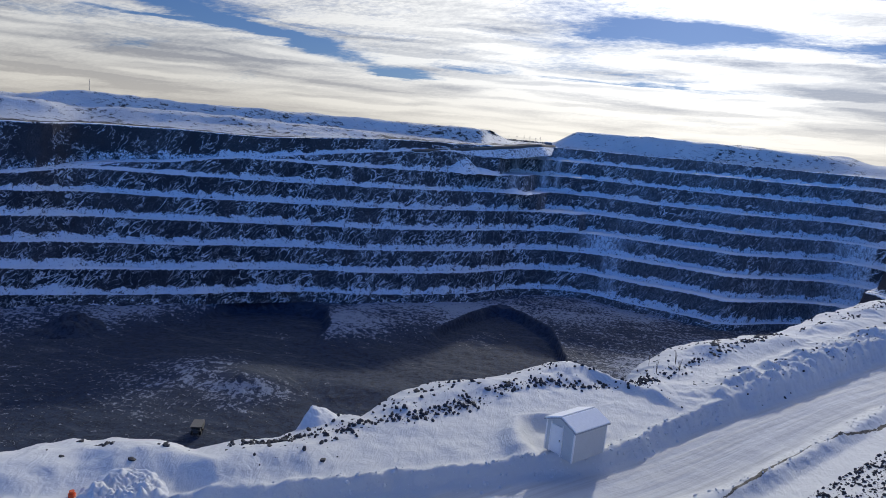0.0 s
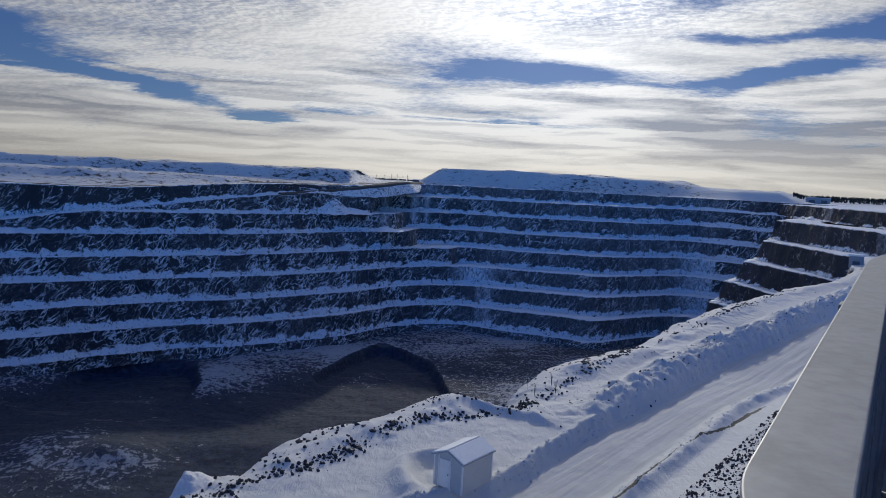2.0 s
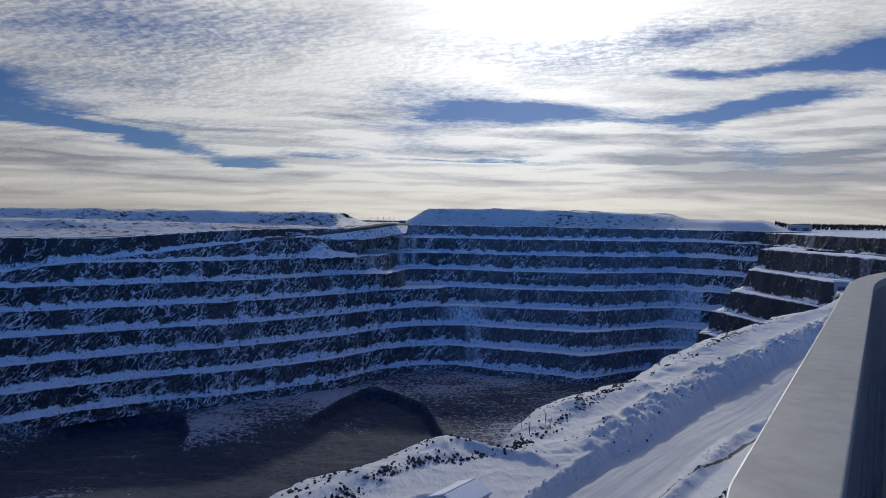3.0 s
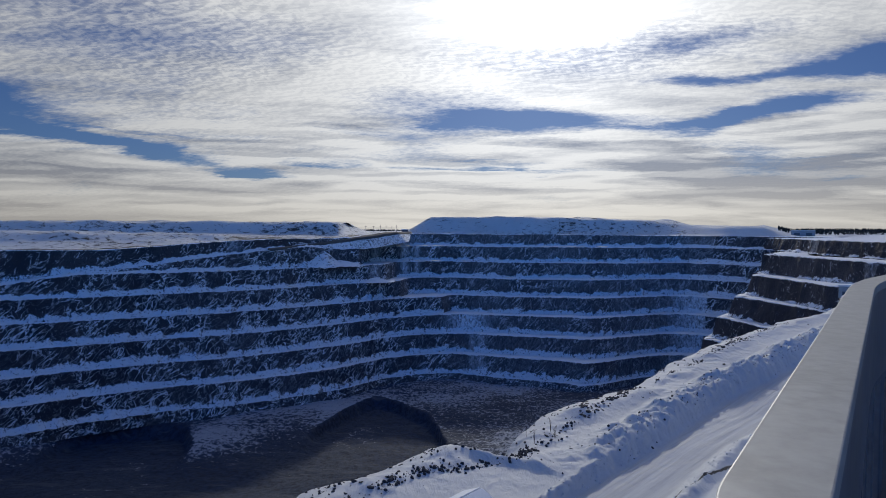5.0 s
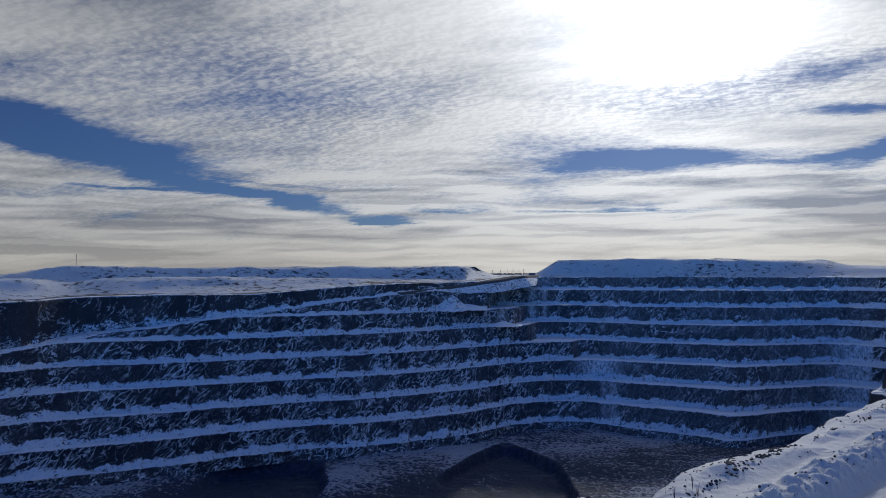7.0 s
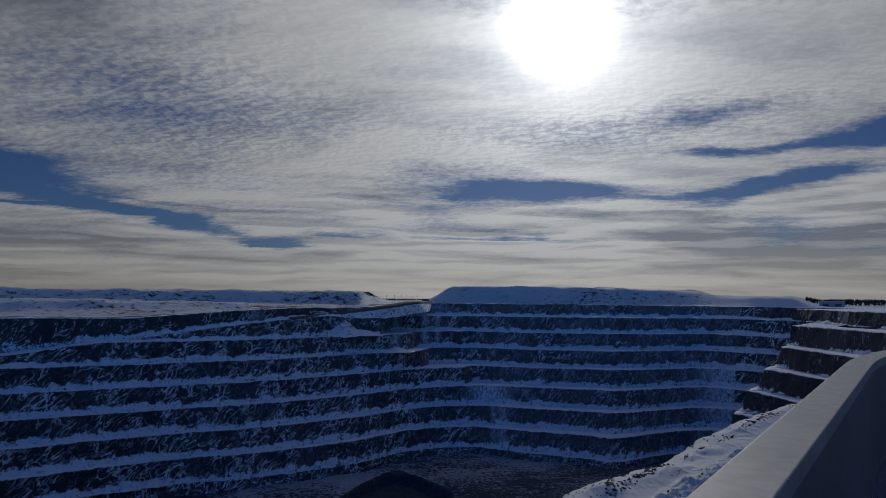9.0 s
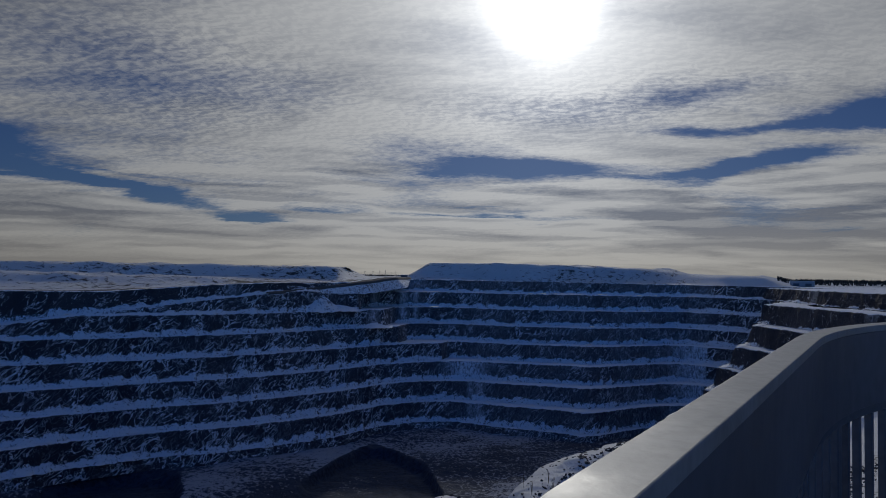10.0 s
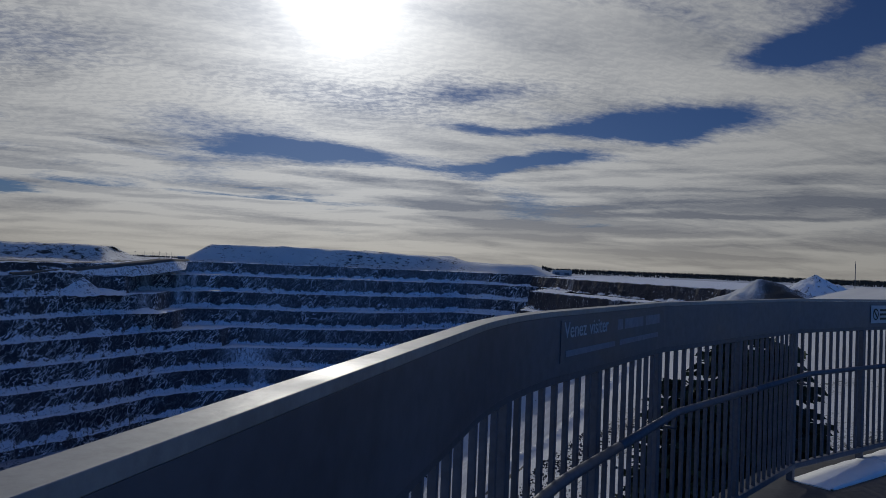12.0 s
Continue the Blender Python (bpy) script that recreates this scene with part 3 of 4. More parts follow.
heap = 9 * np.exp(-((fx + 225) / 60) ** 2 - ((fy - 385) / 42) ** 2) + 6 * np.exp(-((fx + 190) / 22) ** 2 - ((fy - 372) / 16) ** 2) + 5 * np.exp(-((fx + 120) / 40) ** 2 - ((fy - 400) / 22) ** 2)
fz = -178 + shelf * 9.0 + heap + 2.2 * fbm(fx, fy, 34, 5, 0.62) + step(fy - edge_y, 20, 160) * 2 + 1.5 * np.abs(fbm(fx, fy, 9, 3, 0.6)) * shelf
# snow: thick on the shelf and its talus, thin on the heaps, none on the cut faces and the driven floor
fsnow = 0.14 + 0.46 * fbm(fx, fy, 70, 4) + 0.30 * np.clip(heap / 7, 0, 1) * np.clip(0.55 + 1.8 * fbm(fx + 40, fy * 1.6, 40, 4, 0.6), 0, 1.3) + 0.12 * (1 - step(fx, -330, -200)) + 0.30 * shelf - 0.14 * (1 - shelf)
fsnow = fsnow + 0.16 * shelf * step(fx, -210, -190) * (1 - step(fx, -105, -90)) + 0.06 * shelf * step(fx, -20, 10)
fsnow = fsnow + 0.18 * np.exp(-((fx + 330) / 70) ** 2 - ((fy - 420) / 30) ** 2) * (np.sin(fy * 0.5 + fx * 0.16) > 0)
# missing snow before each cut face darkens the hollow for its shade and wet
fsnow = np.where(np.abs(fy - edge_y) < 9, -0.7 * cut + fsnow * (1 - cut), fsnow) - 0.5 * cut * step(fy - edge_y, -70, -25) * (1 - shelf)
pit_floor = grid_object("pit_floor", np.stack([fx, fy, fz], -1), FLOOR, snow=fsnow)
tagged(pit_floor, "rock floor of the pit with snow patches, blue shade in its colour", "pit floor", kind="structure")

# ---------------------------------------------------------------- ground round the pit
rim = level_xy(8)
rim_z = level_z(8)
sub = slice(None, None, 3)
rx_, ry_, rz_ = rim[sub, 0], rim[sub, 1], rim_z[sub]
centre = np.array([-150.0, 380.0])
bearing = np.arctan2(rx_ - centre[0], ry_ - centre[1])
reach = np.concatenate([[0, 6, 14, 24, 36, 50], np.linspace(60, 420, 110), [480, 560, 680, 850, 1100, 1500, 2200, 3200, 4400]])
gx = rx_[:, None] + (outward[sub, 0][:, None] * np.exp(-reach / 120.0)[None] + np.sin(bearing)[:, None] * (1 - np.exp(-reach / 120.0))[None]) * reach[None]
gy = ry_[:, None] + (outward[sub, 1][:, None] * np.exp(-reach / 120.0)[None] + np.cos(bearing)[:, None] * (1 - np.exp(-reach / 120.0))[None]) * reach[None]


def plain_height(x, y):
    """Natural ground and waste dumps round the pit."""
    z = -9.0 + 1.0 * fbm(x, y, 160, 3)
    far = step(np.hypot(x, y), 1500, 3500)
    z = z * (1 - far) - 12 * far
    az_ = np.degrees(np.arctan2(x, y))
    dist = np.hypot(x, y)
    # long dump on the left, flat-topped dump right of the gap, low ridge at the right corner
    hill_l = np.interp(az_, [-70, -52, -45, -42.6, -40.4, -33.8, -24.8, -15, -8.0, -6.3], [6, 7, 8, 15, 18.5, 15.5, 16.5, 17.5, 18, 0]) * step(dist, 880, 908) * (1 - step(dist, 1300, 1500))
    hill_r = np.interp(az_, [-3.4, -1.0, 8, 14, 19.5, 21, 26.5, 28.5], [0, 28, 28, 27, 24, 17, 15, 0]) * step(dist, 1015, 1047) * (1 - step(dist, 1350, 1500))
    wood = 8 * step(az_, 24, 30) * step(dist, 1150, 1350) * (1 - far)
    wob_ = 18 * fbm(x, y, 70, 3)
    hill_m = np.interp(az_, [-60, -44, -30, -20, -16], [0, 6, 7, 5, 0]) * step(dist + wob_, 790, 815) * (1 - step(dist, 840, 860))
    z = z + hill_m + wood - 9 * (1 - step(dist, 700, 900)) * step(-az_, 8, 20) + 3.2 * fbm(x, y, 24, 4, 0.55) * step(-az_, 5, 12) * step(dist, 640, 760)
    rough_ = 1 + 0.16 * fbm(x, y, 38, 4, 0.6)
    return z + (hill_l + hill_r) * rough_ + 1.2 * fbm(x, y, 30, 3) * step(dist, 700, 900) * (1 - far)


blend_ = step(reach, 0, 90)[None]
gz = rz_[:, None] * (1 - blend_) + plain_height(gx, gy) * blend_
near_ = 1 - step(-0.742 * gx + 0.67 * gy, 60, 110)
near_ = near_ * (1 - step(0.67 * gx + 0.742 * gy, 320, 480))
gz = gz * (1 - near_) + np.minimum(gz, -21.0) * near_
left_ = step(-gx, 40, 140) * (gy > 350)
ground = grid_object("ground", np.stack([gx, gy, gz], -1), GROUND, closed=True, distant=0.2 + 0.8 * np.maximum(left_, step(np.hypot(gx, gy), 960, 1000) * (1 - step(gx / gy.clip(1), 0.36, 0.42)) * (gy > 350)),
                     bare=0.02 + 0.03 * left_ + 0.7 * step(-gx, 70, 130) * (gy > 350) * step(-reach, -26, -8)[None] + 0.35 * fbm(gx, gy * 2.5, 70, 4, 0.6)
                     + 0.55 * np.exp(-((np.degrees(np.arctan2(gx, gy)) + 15) / 4.5) ** 2) * (gy > 350) * (1 - step(np.hypot(gx, gy), 800, 850)))
tagged(ground, "wide snow-covered ground and waste dumps to the horizon", "ground", kind="structure")

# ---------------------------------------------------------------- the near bench: snow, banks, haul road
S, NEAR_Z = 1.153, -17.5
ALONG, ACROSS = np.array([0.67, 0.742]), np.array([-0.742, 0.67])
AX = np.array([-46, 0.8, 6, 8.3, 9.8, 12, 14.6, 17, 18.5, 20.4, 24, 28, 32, 36.4, 40.2, 41.2, 42, 43.5, 47, 52, 58, 70, 84, 111, 146, 173, 202, 219, 437])
CREST = np.array([41, 39.2, 38.3, 37.2, 35.2, 35.1, 35, 36, 36.3, 34.8, 37.2, 38, 36.2, 37, 36.6, 33.5, 31, 31.5, 33.8, 35.5, 35.6, 34.6, 36, 37, 36, 34, 35.2, 40, 48])
# the line of dark rubble behind the edge, and the open crack beside the road
RUBBLE = ([0, 2, 8.4, 11.2, 14.3, 18, 24, 28, 33.8, 42, 51, 61, 74, 89, 130], [38, 37.6, 34.9, 33.8, 33.4, 33.4, 32.5, 32.8, 33.8, 29.5, 31.3, 32.2, 33.1, 33.4, 34.5])
CRACK = ([30, 35, 42, 46, 55, 65], [16.8, 17.0, 17.5, 17.6, 16.7, 16.2])
BX = np.array([-40, 0, 10.1, 12.6, 19.3, 27.1, 36.9, 49.8, 66.7, 79.3, 107, 150, 379]) * S
BANK = np.array([36, 28, 24.5, 23.9, 21.8, 19.9, 20.9, 20.6, 21.8, 20.8, 20.8, 20.5, 20.5]) * S
EX = np.array([-40, 0, 26.3, 31.3, 39.8, 51.7, 64.2, 150, 379]) * S
EDGE = np.array([28, 21, 16.5, 16, 16.1, 16.6, 15.6, 15.2, 15]) * S
PLATFORM = np.array([4.5, -1.65])


def near_height(x, y):
    a, c = ALONG[0] * x + ALONG[1] * y, ACROSS[0] * x + ACROSS[1] * y
    crest = np.interp(a, AX, CREST) + 0.9 * fbm(a, a * 0, 4, 4, 0.6)
    bank, edge = np.interp(a, BX, BANK), np.interp(a, EX, EDGE)
    z = NEAR_Z + 0.3 * fbm(x, y, 12, 5, 0.55) + 0.5 * fbm(x, y, 25, 2)
    d = c - bank
    # the road is cut into the snow; a ploughed bank rises on its pit side farther along
    lip_ = d + 0.35 * fbm(x, y, 1.6, 3, 0.6)
    ridge_ = np.interp(a, [0, 43, 47, 52, 90, 200], [0.0, 0.0, 0.5, 1.0, 1.15, 1.0])
    clods = fbm(x, y, 2.6, 4, 0.65)
    clods = np.abs(clods) * 1.5 - 0.25
    z = z + (0.75 + 0.1 * clods) * step(lip_, 0.0, 0.7) + ridge_ * (1 + 1.0 * clods) * step(lip_, 0.2, 1.6) * (1 - step(d, 2.4, 5.6))
    z = z + 0.22 * np.exp(-((lip_ - 0.7) / 0.35) ** 2) * (0.4 + np.abs(fbm(x, y, 1.0, 3)) * 2)
    # snow scooped and drifted by the wind round the shed
    rs = np.hypot(x - 1.0, y - 39.0)
    behind = step(-0.742 * (x - 1.0) + 0.67 * (y - 39.0), -0.8, 0.8)
    z = z + behind * (0.55 * np.exp(-((rs - 3.4 - 0.5 * fbm(x, y, 3, 2)) / 0.7) ** 2) - 0.25 * np.exp(-((rs - 1.9) / 0.7) ** 2))
    # wind ripples over the open snow
    z = z + 0.10 * np.abs(fbm(c * 1.0, a * 0.35, 2.2, 3, 0.55)) * step(d, 0.8, 2.0)
    z = z - 0.45 * step(c - edge, -1.5, 0.5)
    # boulder bank along the edge of the drop
    e = crest - c
    z = z + (0.45 + 0.7 * fbm(x, y, 6, 4, 0.6)) * np.exp(-((e - 3.2) / 2.0) ** 2)
    z = z - 22 * step(-e, -0.2, 3.5) - 0.15 * step(-e, -2.5, 0)
    z = z - 1.1 * np.exp(-((a - 46.5) / 3.0) ** 2 - (e / 1.8) ** 2) + 0.5 * fbm(x, y, 1.5, 3, 0.6) * np.exp(-((a - 46) / 3.5) ** 2 - (e / 2.5) ** 2)
    # a snowed-over hump and the cut beside it
    z = z + 0.5 * np.exp(-((a - 39.5) / 4.0) ** 2 - ((e - 2.5) / 2.0) ** 2)
    # wheel tracks
    on_road = step(c - edge, -0.2, 0.3) * (1 - step(d, -0.4, 0.1))
    z = z - on_road * (0.12 + 0.012 * np.cos((c - edge) * 2 * math.pi / 1.3) + 0.07 * fbm(c * 1.0, a * 0.02, 0.7, 3, 0.6))
    # snow ridge, then the stony foot of the lookout mound
    z = z + 0.35 * np.exp(-((c - edge + 1.2) / 0.7) ** 2) * (1 + 0.7 * fbm(x, y, 1.3, 3))
    apron = np.maximum(0, edge - 2.0 * S - c)
    z = z + 0.30 * apron
    r = np.hypot(x - PLATFORM[0], y - PLATFORM[1])
    cone = -0.9 - 0.72 * np.maximum(0, r - 5.3)
    z = np.maximum(z, cone + 0.15 * fbm(x, y, 2.5, 3))
    return np.where(r < 5.3, -0.9, z), a, c, e, edge, bank


def near_patch(name, a0, a1, na, c0, c1, nc, drop=0.0):
    aa, cc = np.meshgrid(np.linspace(a0, a1, na), np.linspace(c0, c1, nc), indexing="ij")
    x, y = ALONG[0] * aa + ACROSS[0] * cc, ALONG[1] * aa + ACROSS[1] * cc
    z, a, c, e, edge, bank = near_height(x, y)
    bare = -0.3 + 0.62 * step(edge - 3.4 * S - c, 0, 3) * step(a, 30, 40) * (1 - step(a, 75, 130)) + 0.35 * fbm(x, y, 5, 3)
    bare = bare + 1.35 * np.exp(-((c - np.interp(a, *CRACK) + 0.5 * fbm(a, a * 0 + 7, 4, 3)) / (0.12 + 0.10 * step(fbm(a, a * 0 + 2, 5, 2), -0.2, 0.4))) ** 2) * step(fbm(a, a * 0 + 4, 7, 2), -0.35, 0.0) * step(a, 31, 35) * (1 - step(a, 58, 66))
    bare = bare + 0.6 * np.exp(-((c - np.interp(a, *RUBBLE)) / 0.8) ** 2) * step(fbm(x, y, 3, 3), -0.1, 0.35) + 0.3 * np.exp(-((e - 1.0) / 0.9) ** 2)
    return grid_object(name, np.stack([x, y, z - drop], -1), GROUND, bare=bare, road=step(c - edge, -0.4, 0.4) * (1 - step(c - bank, -0.6, 0.0)))


near_ground = near_patch("ground_near", -30, 250, 1250, -42, 50, 560)
tagged(near_ground, "snowy ground with a ploughed haul road and stony edge", "ground", kind="structure")


def ground_at(x, y):
    return float(near_height(np.array([float(x)]), np.array([float(y)]))[0][0])


# ---------------------------------------------------------------- lookout platform and guard rail
TURN, LENGTH, TOP, LEAD = 20.0, 1.66, 1.36, 34.5
SPAN = {1: 1.68, 2: 2.19, 3: 2.1, 4: 2.0, 5: 2.0, 6: 2.0}     # bay lengths after each bend
CORNER = Vector((1.095, 1.698, 0.0))


def heading(deg):
    return Vector((math.sin(radians(deg)), math.cos(radians(deg)), 0))


def course(i):
    """Heading of the rail after bend i."""
    return float(np.interp(i, [-4, 0, 1, 2, 3, 4, 5, 6, 7], [LEAD - 80, LEAD, 53.4, 63.7, 76, 92, 112, 132, 152]))


FIRST, LAST = -2, 5
corners = {1: CORNER}
for i in range(2, LAST + 2):
    corners[i] = corners[i - 1] + heading(course(i - 1)) * SPAN[i - 1]
for i in range(0, FIRST - 1, -1):
    corners[i] = corners[i + 1] - heading(course(i)) * (LENGTH + (0.045 if i == 0 else 0.0))

rail = thing("guard_rail", (0, 0, 0), "dark steel picket guard rail with a pale metal cap", "railing")


def bend(i):
    """Plan points and inward normals round corner i, from mid-bay to mid-bay, the corner rounded."""
    h0, h1 = heading(course(i - 1)), heading(course(i))
    c, reach_ = corners[i], 0.4 if i == 1 else 0.03
    pts = [((c + corners[i - 1]) / 2, course(i - 1))]
    p0, p2 = c - h0 * reach_, c + h1 * reach_
    for j in range(9):
        t = j / 8
        pts.append((p0 * (1 - t) ** 2 + c * 2 * t * (1 - t) + p2 * t * t, course(i - 1 + t)))
    pts.append(((c + corners[i + 1]) / 2, course(i)))
    return [(p, Vector((heading(a).y, -heading(a).x, 0))) for p, a in pts]


def sweep(path, outline, soft_=False):
    """A bar along a plan path; the outline is (inward, height) all round."""
    bm, rings = bmesh.new(), []
    for p, inn in path:
        rings.append([bm.verts.new((p.x + inn.x * o, p.y + inn.y * o, z)) for o, z in outline])
    n = len(outline)
    for r0, r1 in zip(rings, rings[1:]):
        for j in range(n):
            bm.faces.new((r0[j], r0[(j + 1) % n], r1[(j + 1) % n], r1[j])).smooth = soft_
    bm.faces.new(rings[0][::-1]), bm.faces.new(rings[-1])
    bmesh.ops.recalc_face_normals(bm, faces=bm.faces)
    return bm


def bar(o0, o1, z0, z1, r):
    return [(o0 + r, z0), (o1 - r, z0), (o1, z0 + r), (o1, z1 - r), (o1 - r * 0.3, z1 - r * 0.3), (o1 - r, z1), (o0 + r, z1), (o0 + r * 0.3, z1 - r * 0.3), (o0, z1 - r), (o0, z0 + r)]


picket_mesh, post_mesh = None, None
for i in range(FIRST + 1, LAST + 1):
    path = bend(i)
    part("cap", sweep(path, bar(0.0, 0.047, TOP - 0.018, TOP, 0.0012)), CAP, rail, "pale weathered metal cap")
    part("panel", sweep(path, bar(0.037, 0.0445, TOP - 0.23, TOP - 0.019, 0.001)), PANEL, rail, "dark sheet-metal panel")
    part("bottom_rail", sweep(path, bar(0.005, 0.045, 0.09, 0.13, 0.004)), STEEL, rail)
    part("middle_rail", sweep(path, bar(0.006, 0.034, TOP - 0.26, TOP - 0.231, 0.003)), STEEL, rail)
    h = heading(course(i))
    span = SPAN[i] if i in SPAN else LENGTH
    gaps = round(span / 0.104 / 2) * 2
    for q, ang_ in ((corners[i] + Vector((heading(course(i - 0.5)).y, -heading(course(i - 0.5)).x, 0)) * (0.045 if i == 1 else 0.012), course(i - 0.5)),
                    (corners[i] + h * span / 2 + Vector((h.y, -h.x, 0)) * 0.01, course(i))):
        if post_mesh is None:
            ob = part("post", box(0.045, 0.045, TOP - 0.022, (0, 0, 0), 0.004), STEEL, rail)
            post_mesh = ob.data
        else:
            ob = new("post", post_mesh)
            ob.parent = rail
        ob.matrix_basis = pose(q.x, q.y, (TOP - 0.022) / 2, 0, 0, -ang_)
    def along_bay(s_):
        """Plan point and heading a way along the bay, round the wide bend too."""
        t = None
        if i == 1 and s_ < 0.4:
            t, c = 0.5 + 0.5 * s_ / 0.4, corners[1]
        if i == 0 and span - s_ < 0.4:
            t, c = 0.5 - 0.5 * (span - s_) / 0.4, corners[1]
        if t is None:
            return corners[i] + h * s_, course(i)
        p0, p2 = c - heading(course(0)) * 0.4, c + heading(course(1)) * 0.4
        return p0 * (1 - t) ** 2 + c * 2 * t * (1 - t) + p2 * t * t, course(t)

    for s in range(1, gaps):
        if s == gaps // 2 or i == LAST:
            continue
        q, turn_ = along_bay(span * s / gaps)
        q = q + Vector((heading(turn_).y, -heading(turn_).x, 0)) * 0.022
        if picket_mesh is None:
            ob = part("picket", box(0.02, 0.018, TOP - 0.385, (0, 0, 0), 0.002), STEEL, rail)
            picket_mesh = ob.data
        else:
            ob = new("picket", picket_mesh)
            ob.parent = rail
        ob.matrix_basis = pose(q.x, q.y, 0.13 + (TOP - 0.385) / 2, 0, 0, -turn_)
    part("handrail", tube([p + inn * 0.12 + Vector((0, 0, 0.81)) for p, inn in path], 0.019, 12), STEEL, rail, "dark round handrail tube")
    p, inn = path[5]
    part("bracket", tube([(*(p + inn * 0.05).xy, 0.73), (*(p + inn * 0.12).xy, 0.73), (*(p + inn * 0.12).xy, 0.80)], 0.009, 8), STEEL, rail)


def lettering(name, text, size, m, mat, parent, depth=0.0012):
    cu = bpy.data.curves.new(name, "FONT")
    cu.body, cu.size, cu.extrude = text, size, depth
    tmp = bpy.data.objects.new(name, cu)
    scene.collection.objects.link(tmp)
    me = bpy.data.meshes.new_from_object(tmp.evaluated_get(bpy.context.evaluated_depsgraph_get()))
    bpy.data.objects.remove(tmp)
    me.materials.append(mat)
    ob = new(name, me)
    ob.parent = parent
    ob.matrix_basis = m
    return ob


def on_panel(i, along, z, off=0.05):
    """A frame on the inner face of the bay after corner i: x along, y up, z out of the panel."""
    h = heading(course(i))
    inn = Vector((h.y, -h.x, 0))
    p = corners[i] + h * along + inn * off
    m = Matrix(((h.x, 0, inn.x, p.x), (h.y, 0, inn.y, p.y), (0, 1, 0, z), (0, 0, 0, 1)))
    return m


banner = thing("visitor_banner", (0, 0, 0), "dark banner with pale lettering on the rail panel", "banner")
part("sheet", box(1.24, 0.15, 0.002, (0.62, 0.075, 0), 0.0, on_panel(1, 0.405, TOP - 0.185, 0.0465)), PANEL, banner)
lettering("lettering", "Venez", 0.083, on_panel(1, 0.43, TOP - 0.098, 0.048), PALE, banner)
lettering("lettering", "visiter", 0.083, on_panel(1, 0.665, TOP - 0.098, 0.048), PALE, banner)
for x0, wd in ((0.55, 0.06), (0.64, 0.25), (0.93, 0.22)):
    part("printed_bar", box(wd, 0.044, 0.002, (x0 + wd / 2, 0.02, 0), 0.0, on_panel(1, 0.43, TOP - 0.098, 0.048)), FADED, banner)
for x0, wd in ((0.0, 0.5), (0.56, 0.55)):
    part("printed_bar", box(wd, 0.022, 0.002, (x0 + wd / 2, 0, 0), 0.0, on_panel(1, 0.45, TOP - 0.155, 0.048)), FADED, banner)

notice = thing("no_entry_notice", (0, 0, 0), "small grey warning plate with a barred circle", "sign")
part("plate", box(0.36, 0.15, 0.004, (0.18, 0.075, 0), 0.0, on_panel(3, 1.11, TOP - 0.2, 0.05)), SIGN_WHITE, notice)
bm = bmesh.new()
ring_o = [bm.verts.new((0.05 * math.cos(a), 0.05 * math.sin(a), 0)) for a in (2 * math.pi * j / 24 for j in range(24))]
ring_i = [bm.verts.new((0.038 * math.cos(a), 0.038 * math.sin(a), 0)) for a in (2 * math.pi * j / 24 for j in range(24))]
for j in range(24):
    bm.faces.new((ring_o[j], ring_o[(j + 1) % 24], ring_i[(j + 1) % 24], ring_i[j]))
bmesh.ops.translate(bm, vec=(0.075, 0.075, 0.004), verts=bm.verts)
bm.transform(on_panel(3, 1.11, TOP - 0.2, 0.05))
part("ring", bm, BLACK, notice)
part("bar", box(0.085, 0.012, 0.002, (0, 0, 0), 0.0, on_panel(3, 1.11, TOP - 0.2, 0.05) @ Matrix.Translation((0.075, 0.075, 0.0045)) @ pose(0, 0, 0, 0, 0, -45)), BLACK, notice)
for j, wd in enumerate((0.17, 0.15, 0.17)):
    part("printed_bar", box(wd, 0.018, 0.002, (0.15 + wd / 2, 0.11 - 0.036 * j, 0.004), 0.0, on_panel(3, 1.11, TOP - 0.2, 0.05)), BLACK, notice)

bm = bmesh.new()
deck_pts = []
for i in range(FIRST + 1, LAST + 1):
    deck_pts += [p - inn * 0.22 for p, inn in bend(i)]
hub = Vector((*PLATFORM, 0))
a0 = math.degrees(math.atan2(deck_pts[-1].x - hub.x, deck_pts[-1].y - hub.y))
a1 = math.degrees(math.atan2(deck_pts[0].x - hub.x, deck_pts[0].y - hub.y)) + 360
end_r, start_r = (deck_pts[-1] - hub).length, (deck_pts[0] - hub).length
for j in range(1, 16):
    deck_pts.append(hub + heading(a0 + (a1 - a0) * j / 16) * (end_r + (start_r - end_r) * j / 16))
face = bm.faces.new([bm.verts.new((p.x, p.y, 0.0)) for p in deck_pts])
out = bmesh.ops.extrude_face_region(bm, geom=[face])
bmesh.ops.translate(bm, vec=(0, 0, -0.9), verts=[v for v in out["geom"] if isinstance(v, bmesh.types.BMVert)])
bmesh.ops.recalc_face_normals(bm, faces=bm.faces)
deck = part("platform_floor", bm, DECK)
tagged(deck, "dark lookout platform floor with snow at its edge", "platform", kind="structure")
